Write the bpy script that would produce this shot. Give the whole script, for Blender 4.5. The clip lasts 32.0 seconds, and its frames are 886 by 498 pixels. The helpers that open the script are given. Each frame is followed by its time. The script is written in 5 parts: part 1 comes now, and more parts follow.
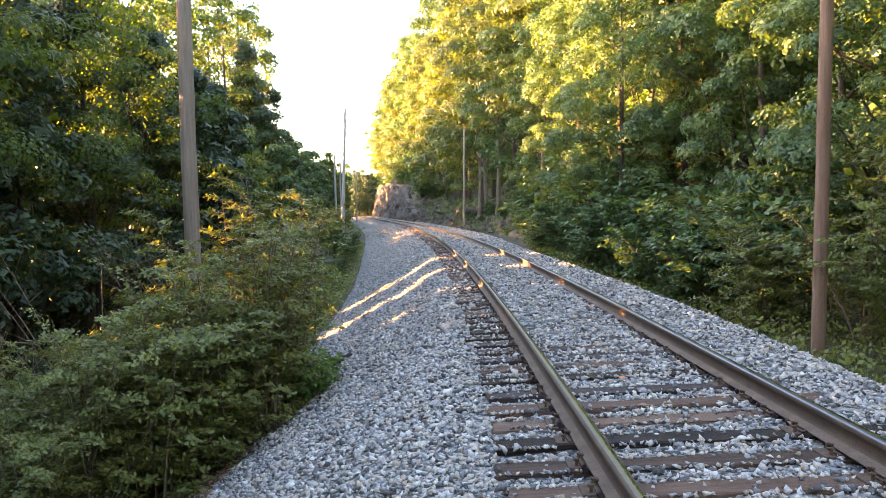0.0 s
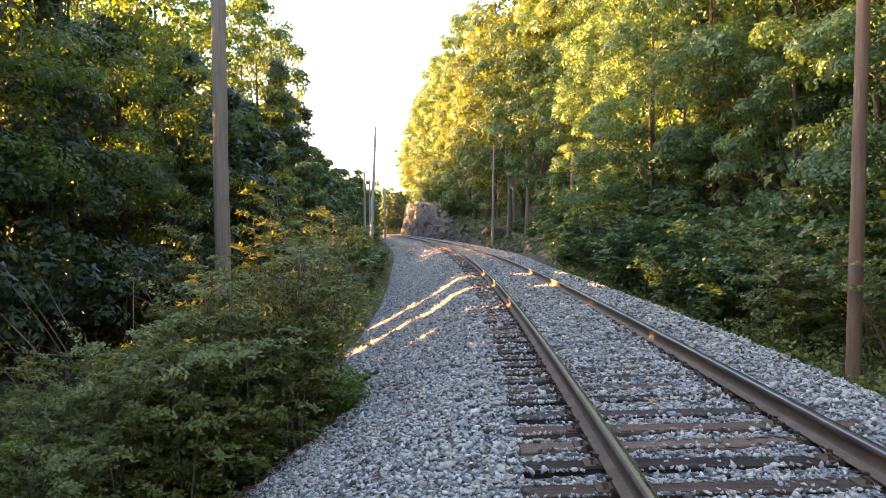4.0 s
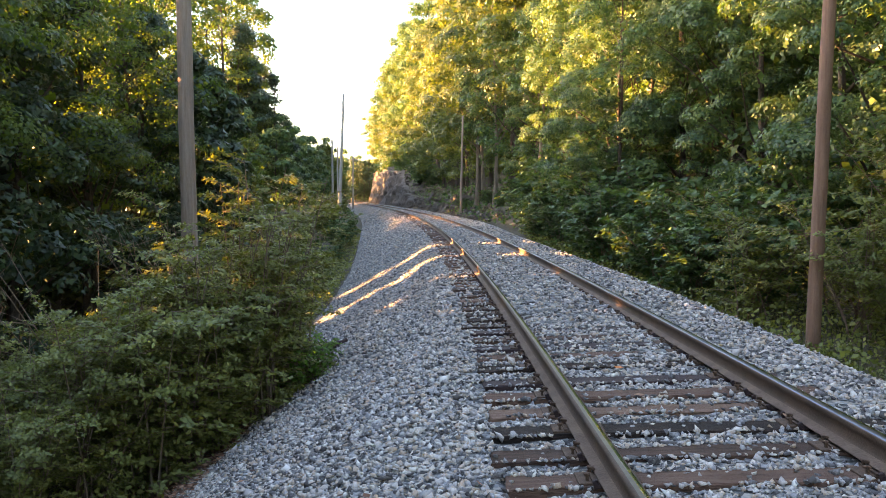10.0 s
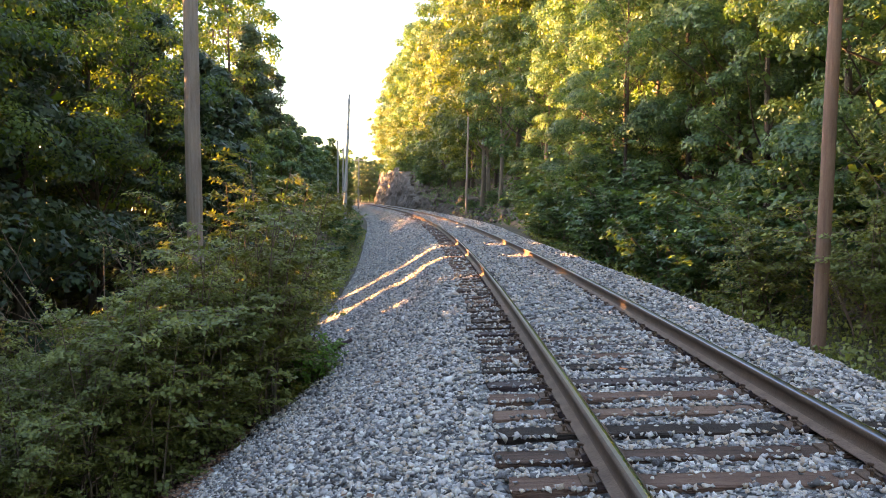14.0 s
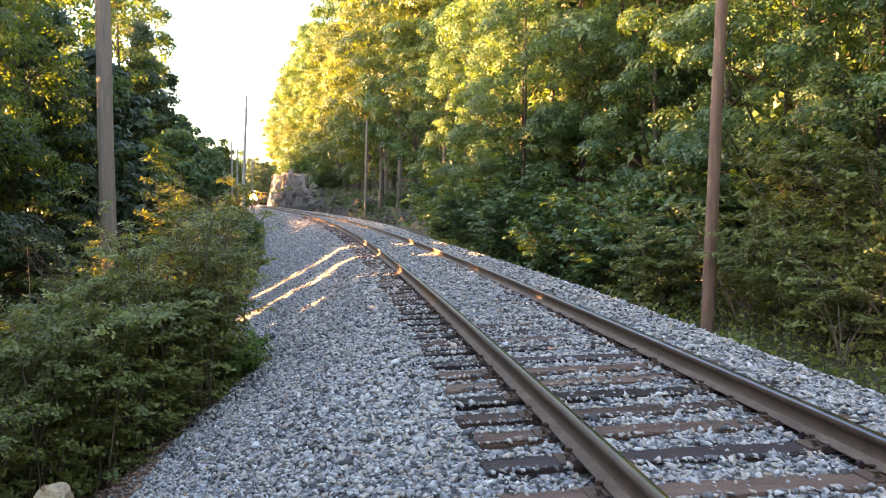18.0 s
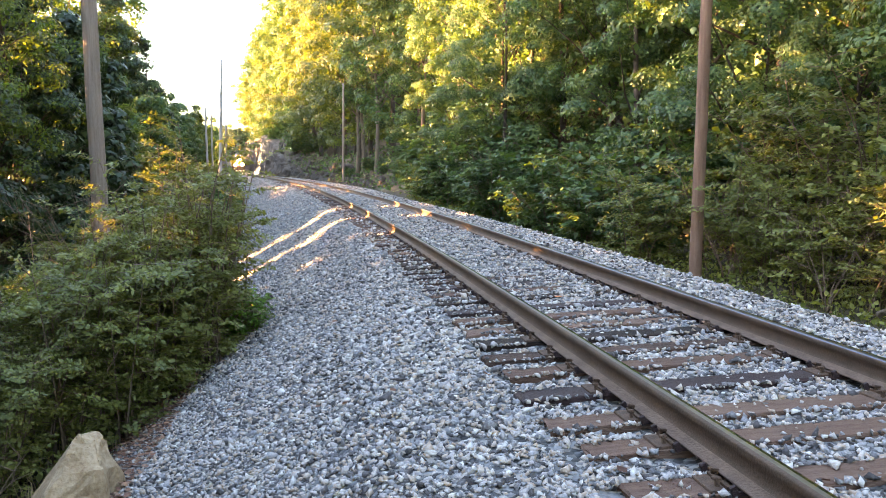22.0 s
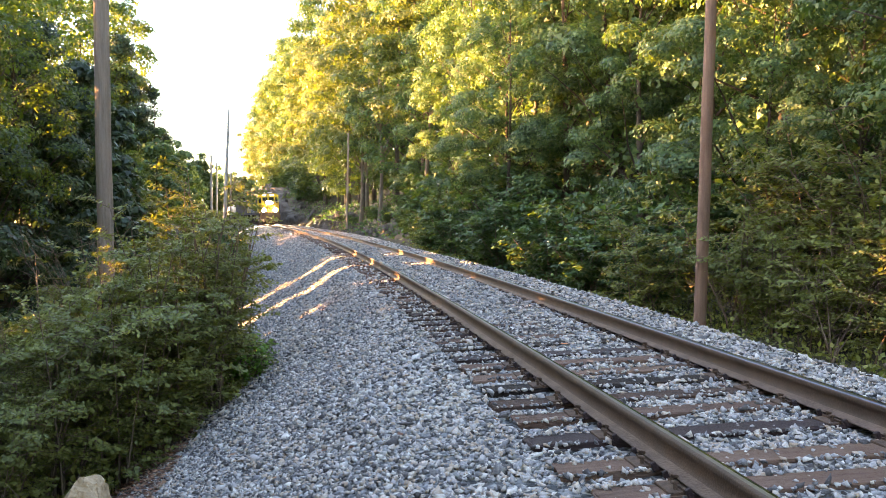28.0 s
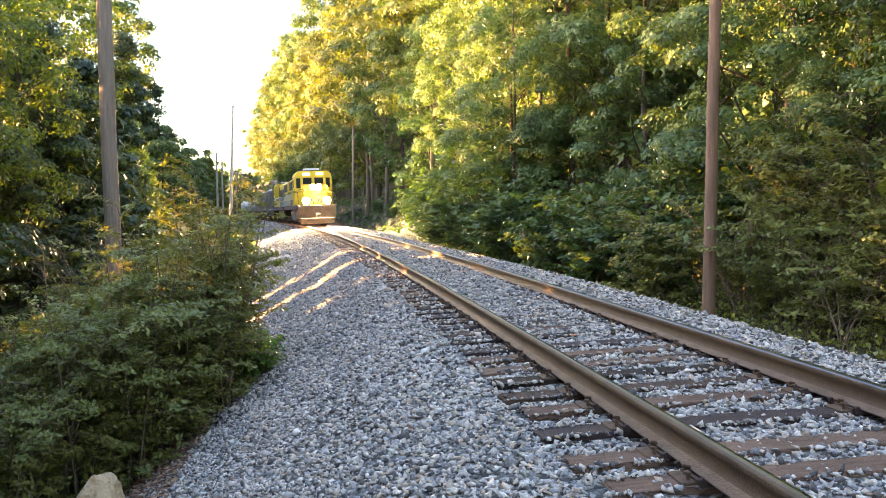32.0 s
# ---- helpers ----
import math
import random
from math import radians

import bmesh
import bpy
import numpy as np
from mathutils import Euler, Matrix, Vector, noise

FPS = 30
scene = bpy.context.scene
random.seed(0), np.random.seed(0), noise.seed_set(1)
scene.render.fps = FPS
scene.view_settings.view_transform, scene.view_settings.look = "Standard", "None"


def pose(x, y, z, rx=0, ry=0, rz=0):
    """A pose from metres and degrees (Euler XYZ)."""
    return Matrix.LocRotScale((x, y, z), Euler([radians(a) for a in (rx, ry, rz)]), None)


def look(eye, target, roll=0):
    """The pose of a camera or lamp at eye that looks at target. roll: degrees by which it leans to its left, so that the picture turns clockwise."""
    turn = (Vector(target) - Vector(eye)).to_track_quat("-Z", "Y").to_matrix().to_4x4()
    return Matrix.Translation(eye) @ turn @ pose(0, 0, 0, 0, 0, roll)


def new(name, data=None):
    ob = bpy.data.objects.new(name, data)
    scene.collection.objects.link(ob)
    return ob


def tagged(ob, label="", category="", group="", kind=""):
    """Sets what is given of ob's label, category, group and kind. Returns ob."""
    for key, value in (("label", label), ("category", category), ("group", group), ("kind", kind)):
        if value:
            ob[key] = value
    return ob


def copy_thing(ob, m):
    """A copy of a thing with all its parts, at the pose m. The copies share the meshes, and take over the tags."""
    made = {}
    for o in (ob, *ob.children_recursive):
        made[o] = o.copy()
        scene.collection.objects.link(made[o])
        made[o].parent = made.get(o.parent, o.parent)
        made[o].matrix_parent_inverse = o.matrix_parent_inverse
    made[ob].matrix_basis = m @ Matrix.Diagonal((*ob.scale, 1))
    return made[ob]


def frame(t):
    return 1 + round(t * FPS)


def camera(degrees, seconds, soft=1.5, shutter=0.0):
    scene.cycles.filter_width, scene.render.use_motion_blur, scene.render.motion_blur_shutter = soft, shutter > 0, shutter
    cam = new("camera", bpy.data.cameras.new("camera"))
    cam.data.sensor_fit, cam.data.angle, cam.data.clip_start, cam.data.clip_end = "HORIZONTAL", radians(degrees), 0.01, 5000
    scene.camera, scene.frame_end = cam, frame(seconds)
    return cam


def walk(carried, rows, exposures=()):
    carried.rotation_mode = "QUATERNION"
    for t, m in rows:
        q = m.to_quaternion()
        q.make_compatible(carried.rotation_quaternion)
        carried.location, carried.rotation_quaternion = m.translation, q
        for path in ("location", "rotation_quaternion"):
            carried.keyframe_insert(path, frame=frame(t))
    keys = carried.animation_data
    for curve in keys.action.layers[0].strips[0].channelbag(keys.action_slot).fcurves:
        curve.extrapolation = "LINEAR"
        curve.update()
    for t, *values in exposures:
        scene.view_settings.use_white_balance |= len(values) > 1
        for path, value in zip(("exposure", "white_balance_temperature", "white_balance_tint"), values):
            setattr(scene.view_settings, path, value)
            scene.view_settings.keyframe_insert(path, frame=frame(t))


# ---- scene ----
cam = camera(55.9, 32.0, soft=0.6, shutter=0.5)
# seconds, eye x y z, yaw to the left, pitch up, roll
ROWS = [
    (0, 0.003, 0.004, 1.514, -1.39, -2.59, -0.55),
    (0.5, 0.006, 0.003, 1.511, -1.56, -2.43, -0.64),
    (1, 0.005, 0.002, 1.514, -0.78, -1.87, -0.82),
    (1.5, 0.006, 0.003, 1.511, -0.96, -1.29, -0.43),
    (2, 0.003, 0.006, 1.515, -0.62, -1.24, -0.39),
    (2.5, 0.006, 0.008, 1.515, -0.09, -1.55, -0.42),
    (4.5, -0.007, 0.019, 1.517, 0.58, -1.28, 0.16),
    (5, -0.003, 0.023, 1.516, -0.19, -2.10, 0.37),
    (5.5, -0.003, 0.012, 1.516, -0.56, -2.73, 0.43),
    (6, -0.008, 0.011, 1.513, -0.64, -3.02, 0.63),
    (6.5, -0.011, 0.012, 1.515, -0.81, -2.87, 0.70),
    (7, -0.013, 0.013, 1.515, -0.98, -2.66, 0.71),
    (7.5, -0.017, 0.008, 1.518, -0.89, -2.73, 0.60),
    (8, -0.011, 0.014, 1.515, -0.94, -2.96, 0.35),
    (8.5, -0.004, 0.010, 1.514, -2.27, -3.06, 0.15),
    (9, 0.003, 0.003, 1.509, -3.43, -3.23, 0.29),
    (9.5, -0.015, 0.009, 1.514, -1.84, -3.43, 0.26),
    (10, -0.023, 0.008, 1.512, -1.67, -3.45, 0.44),
    (10.5, -0.029, -0.002, 1.514, -1.54, -3.40, 0.42),
    (11, -0.032, 0.003, 1.512, -1.52, -3.57, 0.37),
    (11.5, -0.033, -0.004, 1.513, -1.49, -3.68, 0.28),
    (12, -0.026, -0.006, 1.515, -1.03, -3.32, 0.13),
    (12.5, -0.023, 0.004, 1.510, -0.34, -3.24, 0.37),
    (13, -0.024, 0.012, 1.506, -0.15, -3.30, 0.47),
    (13.5, -0.028, 0.003, 1.510, -0.68, -3.46, 0.57),
    (14, -0.020, 0.003, 1.510, -1.32, -3.39, 0.66),
    (14.5, -0.020, 0.001, 1.513, -1.40, -3.30, 0.57),
    (16.5, -0.300, -0.263, 1.508, -4.48, -3.80, 0.75),
    (17, -0.336, -0.430, 1.484, -8.65, -3.93, 1.63),
    (17.5, -0.461, -0.550, 1.464, -8.18, -2.96, 0.52),
    (18, -0.552, -0.722, 1.467, -8.63, -3.12, 0.77),
    (18.5, -0.551, -0.870, 1.455, -11.13, -4.82, 0.89),
    (19, -0.608, -0.940, 1.427, -16.42, -3.51, 0.41),
    (19.5, -0.706, -0.948, 1.385, -18.95, -9.32, 0.39),
    (20, -0.677, -0.928, 1.361, -16.36, -7.61, 0.25),
    (20.5, -0.742, -0.926, 1.362, -14.14, -6.11, -0.84),
    (21, -0.883, -0.946, 1.353, -13.56, -6.71, -1.00),
    (21.5, -0.962, -0.964, 1.360, -12.28, -5.54, 0.12),
    (22, -0.954, -0.954, 1.365, -10.34, -5.53, -0.02),
    (22.5, -0.973, -0.952, 1.340, -12.01, -6.64, 1.46),
    (23, -1.101, -0.972, 1.306, -14.42, -4.97, -0.01),
    (23.5, -1.095, -0.971, 1.323, -12.63, -4.01, 0.14),
    (24, -1.013, -0.959, 1.350, -11.82, -3.55, 0.38),
    (24.5, -0.984, -0.943, 1.352, -8.47, -4.03, 0.30),
    (25, -1.004, -0.946, 1.344, -7.97, -3.92, 0.33),
    (25.5, -1.031, -0.964, 1.346, -9.40, -3.21, 0.55),
    (27.5, -1.014, -0.981, 1.331, -9.97, -2.46, 0.88),
    (28, -1.009, -0.977, 1.327, -10.19, -2.12, 0.61),
    (28.5, -1.009, -0.977, 1.327, -10.59, -1.97, 0.52),
    (29, -1.012, -0.972, 1.327, -10.63, -2.29, 0.36),
    (29.5, -1.015, -0.969, 1.327, -10.38, -2.61, 0.09),
    (30, -1.019, -0.970, 1.335, -10.38, -2.95, -0.08),
    (30.5, -1.018, -0.973, 1.326, -10.45, -2.95, 0.16),
    (31, -1.019, -0.970, 1.327, -10.36, -3.02, -0.03),
    (31.5, -1.023, -0.967, 1.326, -10.12, -2.94, -0.16),
    (32, -1.018, -0.966, 1.329, -9.76, -2.60, -0.33),
]


def aimed(x, y, z, yaw, pitch, roll):
    a, b = radians(yaw), radians(pitch)
    way = Vector((-math.sin(a) * math.cos(b), math.cos(a) * math.cos(b), math.sin(b)))
    return look((x, y, z), Vector((x, y, z)) + way, roll)


# seconds, stops, white balance in kelvin, tint
STOPS = [(0.0, 4.58, 7550, 22), (0.8, 4.22, 7550, 22), (14.5, 4.20, 7550, 22), (16.5, 4.28, 7550, 22), (18.0, 4.43, 7550, 22), (20.0, 4.78, 7550, 22), (25.5, 4.68, 7550, 22), (28.0, 4.48, 7550, 22), (32.0, 4.43, 7550, 22)]
walk(cam, [(r[0], aimed(*r[1:])) for r in ROWS], STOPS)

# ---- light: a low evening sun from the west side of the line, and the clear sky ----
SUN_FROM = Vector((-0.97, 0.22, 0.0)).normalized()
SUN_HEIGHT = 7.5
sky_world = bpy.data.worlds.new("evening_sky")
scene.world = sky_world
sky_world.use_nodes = True
sky_nodes = sky_world.node_tree
sky = sky_nodes.nodes.new("ShaderNodeTexSky")
sky.sky_type = "NISHITA"
sky.sun_disc = False
sky.sun_elevation = radians(SUN_HEIGHT)
sky.sun_rotation = math.atan2(SUN_FROM.x, SUN_FROM.y)
sky.air_density, sky.dust_density, sky.ozone_density = 1.0, 1.2, 1.6
background = sky_nodes.nodes["Background"]
background.inputs["Strength"].default_value = 0.1
sky_nodes.links.new(sky.outputs[0], background.inputs["Color"])

sun_data = bpy.data.lights.new("sun", "SUN")
sun_data.energy, sun_data.angle, sun_data.color = 5.2, radians(0.6), (1.0, 0.54, 0.2)
sun = new("sun", sun_data)
up = Vector((0, 0, math.tan(radians(SUN_HEIGHT))))
sun.matrix_basis = look((0, 0, 40), Vector((0, 0, 40)) - (SUN_FROM + up))

# ---- materials ----


def shader(name):
    m = bpy.data.materials.new(name)
    m.use_nodes = True
    return m, m.node_tree.nodes, m.node_tree.links, m.node_tree.nodes["Principled BSDF"]


def ramp_of(nodes, stops):
    r = nodes.new("ShaderNodeValToRGB")
    els = r.color_ramp.elements
    while len(els) < len(stops):
        els.new(0.5)
    for e, (p, c) in zip(els, stops):
        e.position, e.color = p, (*c, 1)
    return r


def surface(name, stops, scale=6.0, rough=0.8, metal=0.0, bump=0.3, fine=60.0, stretch=(1, 1, 1), space="Object", island=0.0, thing=0.0, depth=0.02):
    """Two scales of noise drive the colour; the finer one also the relief."""
    m, nodes, links, bsdf = shader(name)
    co = nodes.new("ShaderNodeTexCoord")
    mapping = nodes.new("ShaderNodeMapping")
    mapping.inputs["Scale"].default_value = stretch
    links.new(co.outputs[space], mapping.inputs["Vector"])
    big = nodes.new("ShaderNodeTexNoise")
    big.inputs["Scale"].default_value, big.inputs["Detail"].default_value = scale, 4
    small = nodes.new("ShaderNodeTexNoise")
    small.inputs["Scale"].default_value, small.inputs["Detail"].default_value = fine, 5
    for n in (big, small):
        links.new(mapping.outputs[0], n.inputs["Vector"])
    mix = nodes.new("ShaderNodeMix")
    mix.inputs["Factor"].default_value = 0.45
    links.new(big.outputs["Fac"], mix.inputs["A"])
    links.new(small.outputs["Fac"], mix.inputs["B"])
    drive = mix.outputs["Result"]
    for amount, node, socket in ((island, "ShaderNodeNewGeometry", "Random Per Island"), (thing, "ShaderNodeObjectInfo", "Random")):
        if amount:
            rnd = nodes.new(node)
            add = nodes.new("ShaderNodeMath")
            add.operation = "MULTIPLY_ADD"
            add.inputs[1].default_value = amount
            sub = nodes.new("ShaderNodeMath")
            sub.operation = "SUBTRACT"
            sub.inputs[1].default_value = amount / 2
            links.new(drive, sub.inputs[0])
            links.new(rnd.outputs[socket], add.inputs[0])
            links.new(sub.outputs[0], add.inputs[2])
            drive = add.outputs[0]
    r = ramp_of(nodes, stops)
    links.new(drive, r.inputs["Fac"])
    links.new(r.outputs["Color"], bsdf.inputs["Base Color"])
    bsdf.inputs["Roughness"].default_value, bsdf.inputs["Metallic"].default_value = rough, metal
    if bump:
        b = nodes.new("ShaderNodeBump")
        b.inputs["Strength"].default_value, b.inputs["Distance"].default_value = bump, depth
        links.new(small.outputs["Fac"], b.inputs["Height"])
        links.new(b.outputs["Normal"], bsdf.inputs["Normal"])
    return m


def foliage(name, dark, mid, light, through_light=0.42):
    """Leaves: each its own green, with light passing through the blade."""
    m, nodes, links, bsdf = shader(name)
    geo = nodes.new("ShaderNodeNewGeometry")
    co = nodes.new("ShaderNodeTexCoord")
    big = nodes.new("ShaderNodeTexNoise")
    big.inputs["Scale"].default_value = 0.85
    tufts = nodes.new("ShaderNodeMapRange")
    tufts.inputs["From Min"].default_value, tufts.inputs["From Max"].default_value = 0.34, 0.66
    links.new(co.outputs["Object"], big.inputs["Vector"])
    mix = nodes.new("ShaderNodeMix")
    mix.inputs["Factor"].default_value = 0.55
    links.new(geo.outputs["Random Per Island"], mix.inputs["A"])
    links.new(big.outputs["Fac"], tufts.inputs["Value"])
    links.new(tufts.outputs["Result"], mix.inputs["B"])
    r = ramp_of(nodes, [(0.12, dark), (0.5, mid), (0.88, light)])
    links.new(mix.outputs["Result"], r.inputs["Fac"])
    links.new(r.outputs["Color"], bsdf.inputs["Base Color"])
    bsdf.inputs["Roughness"].default_value = 0.42
    bsdf.inputs["Specular IOR Level"].default_value = 0.32
    glow = nodes.new("ShaderNodeBsdfTranslucent")
    warm = nodes.new("ShaderNodeMix")
    warm.data_type, warm.blend_type = "RGBA", "MULTIPLY"
    warm.inputs["Factor"].default_value = 1.0
    warm.inputs["B"].default_value = (2.0, 1.9, 0.5, 1)
    links.new(r.outputs["Color"], warm.inputs["A"])
    links.new(warm.outputs["Result"], glow.inputs["Color"])
    both = nodes.new("ShaderNodeMixShader")
    both.inputs["Fac"].default_value = through_light
    links.new(bsdf.outputs[0], both.inputs[1])
    links.new(glow.outputs[0], both.inputs[2])
    links.new(both.outputs[0], nodes["Material Output"].inputs["Surface"])
    return m


def lit(name, colour, strength):
    m, nodes, links, bsdf = shader(name)
    bsdf.inputs["Emission Color"].default_value = (*colour, 1)
    bsdf.inputs["Emission Strength"].default_value = strength
    bsdf.inputs["Base Color"].default_value = (0.8, 0.8, 0.8, 1)
    return m


M_SOIL = surface("forest_soil", [(0.25, (0.022, 0.022, 0.012)), (0.5, (0.055, 0.045, 0.024)), (0.75, (0.11, 0.078, 0.042))], 1.2, 0.95, 0, 0.8, 25)


def stone_bed():
    """Tightly packed crushed stone: one tone and one tilt for each cell."""
    m, nodes, links, bsdf = shader("ballast_bed")
    co = nodes.new("ShaderNodeTexCoord")
    cells = nodes.new("ShaderNodeTexVoronoi")
    cells.inputs["Scale"].default_value = 23.0
    links.new(co.outputs["Object"], cells.inputs["Vector"])
    part_of = nodes.new("ShaderNodeSeparateColor")
    links.new(cells.outputs["Color"], part_of.inputs[0])
    stain = nodes.new("ShaderNodeTexNoise")
    stain.inputs["Scale"].default_value, stain.inputs["Detail"].default_value = 0.9, 4
    links.new(co.outputs["Object"], stain.inputs["Vector"])
    mix = nodes.new("ShaderNodeMix")
    mix.inputs["Factor"].default_value = 0.22
    links.new(part_of.outputs[0], mix.inputs["A"])
    links.new(stain.outputs["Fac"], mix.inputs["B"])
    # darker than the loose stones: shade between packed stones is in these tones
    r = ramp_of(nodes, [(0.08, (0.03, 0.03, 0.031)), (0.34, (0.11, 0.111, 0.115)), (0.54, (0.22, 0.222, 0.23)), (0.7, (0.33, 0.328, 0.325)), (0.8, (0.28, 0.24, 0.2)), (0.97, (0.52, 0.515, 0.51))])
    links.new(mix.outputs["Result"], r.inputs["Fac"])
    links.new(r.outputs["Color"], bsdf.inputs["Base Color"])
    bsdf.inputs["Roughness"].default_value = 0.9
    grain = nodes.new("ShaderNodeMath")
    grain.operation = "MULTIPLY_ADD"
    grain.inputs[1].default_value = -1.2
    links.new(cells.outputs["Distance"], grain.inputs[0])
    links.new(part_of.outputs[1], grain.inputs[2])
    b = nodes.new("ShaderNodeBump")
    b.inputs["Strength"].default_value, b.inputs["Distance"].default_value = 1.0, 0.03
    links.new(grain.outputs[0], b.inputs["Height"])
    links.new(b.outputs["Normal"], bsdf.inputs["Normal"])
    return m


M_BED = stone_bed()
STONE_TONES = [(0.08, (0.075, 0.067, 0.068)), (0.26, (0.2, 0.19, 0.195)), (0.4, (0.33, 0.33, 0.345)), (0.5, (0.43, 0.385, 0.37)), (0.62, (0.52, 0.49, 0.475)), (0.71, (0.44, 0.32, 0.235)), (0.86, (0.5, 0.44, 0.39)), (0.97, (0.66, 0.63, 0.6))]
M_STONE = surface("crushed_stone", STONE_TONES, 9, 0.85, 0, 0.3, 90, island=1.0)
M_STONE_ONE = surface("crushed_stone_single", STONE_TONES, 9, 0.85, 0, 0.3, 90, thing=1.0)
M_TIE = surface("weathered_oak", [(0.25, (0.02, 0.011, 0.008)), (0.42, (0.072, 0.038, 0.027)), (0.6, (0.16, 0.085, 0.06)), (0.95, (0.29, 0.18, 0.13))], 3.0, 0.9, 0, 0.9, 30, (0.6, 7, 7), thing=0.5)
M_TIE_NEW = surface("creosoted_oak", [(0.3, (0.016, 0.008, 0.008)), (0.6, (0.045, 0.02, 0.02)), (0.9, (0.085, 0.038, 0.032))], 3.0, 0.75, 0, 0.5, 30, (0.6, 7, 7))
M_RAIL = surface("rusty_rail_steel", [(0.25, (0.042, 0.026, 0.018)), (0.5, (0.082, 0.05, 0.034)), (0.8, (0.14, 0.082, 0.053))], 5, 0.8, 0.0, 0.2, 80)
M_TREAD = surface("polished_rail_head", [(0.3, (0.74, 0.73, 0.73)), (0.7, (0.88, 0.88, 0.88))], 3, 0.16, 1.0, 0.0, 40)
M_HEAD = surface("dull_rail_head", [(0.3, (0.07, 0.06, 0.04)), (0.7, (0.16, 0.135, 0.095))], 3, 0.5, 0.5, 0.05, 40)
# dark bluish steel: the dull reflection on the right rail is in the colour
M_BLUISH = surface("bluish_rail_head", [(0.3, (0.07, 0.078, 0.1)), (0.7, (0.13, 0.14, 0.175))], 3, 0.3, 1.0, 0.03, 40)
M_FLANGE = surface("rusty_rail_foot", [(0.25, (0.075, 0.048, 0.036)), (0.5, (0.15, 0.1, 0.076)), (0.8, (0.24, 0.16, 0.12))], 6, 0.85, 0.0, 0.3, 60)
M_RUST = surface("rust_iron", [(0.3, (0.045, 0.028, 0.02)), (0.6, (0.14, 0.082, 0.054)), (0.9, (0.24, 0.14, 0.09))], 20, 0.85, 0.2, 0.4, 120)
M_POLE = surface("weathered_pole_wood", [(0.2, (0.11, 0.08, 0.064)), (0.5, (0.23, 0.175, 0.14)), (0.85, (0.34, 0.27, 0.22))], 2.5, 0.85, 0, 0.5, 26, (9, 9, 0.5), thing=0.25)
# reddish brown wood, made more orange for the low sun on this pole
M_POLE_WARM = surface("warm_pole_wood", [(0.2, (0.09, 0.046, 0.03)), (0.5, (0.2, 0.11, 0.074)), (0.85, (0.31, 0.19, 0.13))], 2.5, 0.85, 0, 0.5, 26, (9, 9, 0.5))
M_POLE_GREY = surface("grey_pole_wood", [(0.2, (0.17, 0.155, 0.14)), (0.5, (0.31, 0.285, 0.26)), (0.85, (0.44, 0.41, 0.38))], 2.5, 0.85, 0, 0.5, 26, (9, 9, 0.5))
M_BARK = surface("tree_bark", [(0.2, (0.025, 0.019, 0.014)), (0.5, (0.065, 0.048, 0.036)), (0.85, (0.13, 0.10, 0.078))], 3, 0.95, 0, 0.9, 22, (4, 4, 0.8), depth=0.04)
M_BARK_PALE = surface("pale_tree_bark", [(0.2, (0.07, 0.055, 0.04)), (0.5, (0.17, 0.13, 0.095)), (0.85, (0.29, 0.235, 0.18))], 3, 0.95, 0, 0.9, 22, (4, 4, 0.8), depth=0.04)
M_TWIG = surface("bare_twig", [(0.3, (0.09, 0.06, 0.04)), (0.7, (0.24, 0.17, 0.12))], 8, 0.9, 0, 0.2, 60)
M_ROCK = surface("grey_rock", [(0.2, (0.024, 0.02, 0.017)), (0.5, (0.085, 0.07, 0.06)), (0.8, (0.17, 0.14, 0.12))], 1.2, 0.9, 0, 0.9, 9, depth=0.12)
M_BOULDER = surface("tan_boulder", [(0.25, (0.15, 0.09, 0.05)), (0.45, (0.36, 0.25, 0.15)), (0.6, (0.47, 0.345, 0.225)), (0.78, (0.62, 0.49, 0.35))], 4, 0.9, 0, 0.9, 30)
M_LEAF_R = foliage("maple_leaves", (0.024, 0.056, 0.024), (0.061, 0.114, 0.043), (0.133, 0.185, 0.064), 0.28)
# yellower than the maples: golden sun on the far crowns is in the colour
M_LEAF_FAR = foliage("sunlit_maple_leaves", (0.036, 0.06, 0.02), (0.07, 0.098, 0.028), (0.13, 0.15, 0.038), 0.34)
M_LEAF_L = foliage("oak_leaves", (0.036, 0.063, 0.02), (0.06, 0.098, 0.029), (0.1, 0.138, 0.038), 0.5)
M_LEAF_PINE = foliage("dark_cedar_leaves", (0.016, 0.031, 0.017), (0.032, 0.058, 0.027), (0.062, 0.095, 0.036), 0.25)
M_LEAF_S = foliage("shrub_leaves", (0.092, 0.113, 0.035), (0.15, 0.172, 0.052), (0.22, 0.236, 0.076), 0.28)
M_LEAF_BRIGHT = foliage("sapling_leaves", (0.05, 0.11, 0.02), (0.085, 0.19, 0.03), (0.15, 0.27, 0.05))
M_GRASS = foliage("verge_grass", (0.024, 0.042, 0.012), (0.052, 0.078, 0.02), (0.13, 0.13, 0.045))
M_STRAW = surface("dry_grass", [(0.3, (0.22, 0.15, 0.08)), (0.7, (0.42, 0.32, 0.18))], 8, 0.9, 0, 0.1, 60)
M_LITTER = surface("fallen_leaves", [(0.2, (0.07, 0.03, 0.02)), (0.5, (0.19, 0.09, 0.058)), (0.85, (0.33, 0.19, 0.125))], 8, 0.9, 0, 0.2, 60, island=0.8)
M_RED_LEAF = surface("orange_fallen_leaf", [(0.3, (0.5, 0.12, 0.03)), (0.7, (0.65, 0.22, 0.05))], 30, 0.7, 0, 0.2, 90)

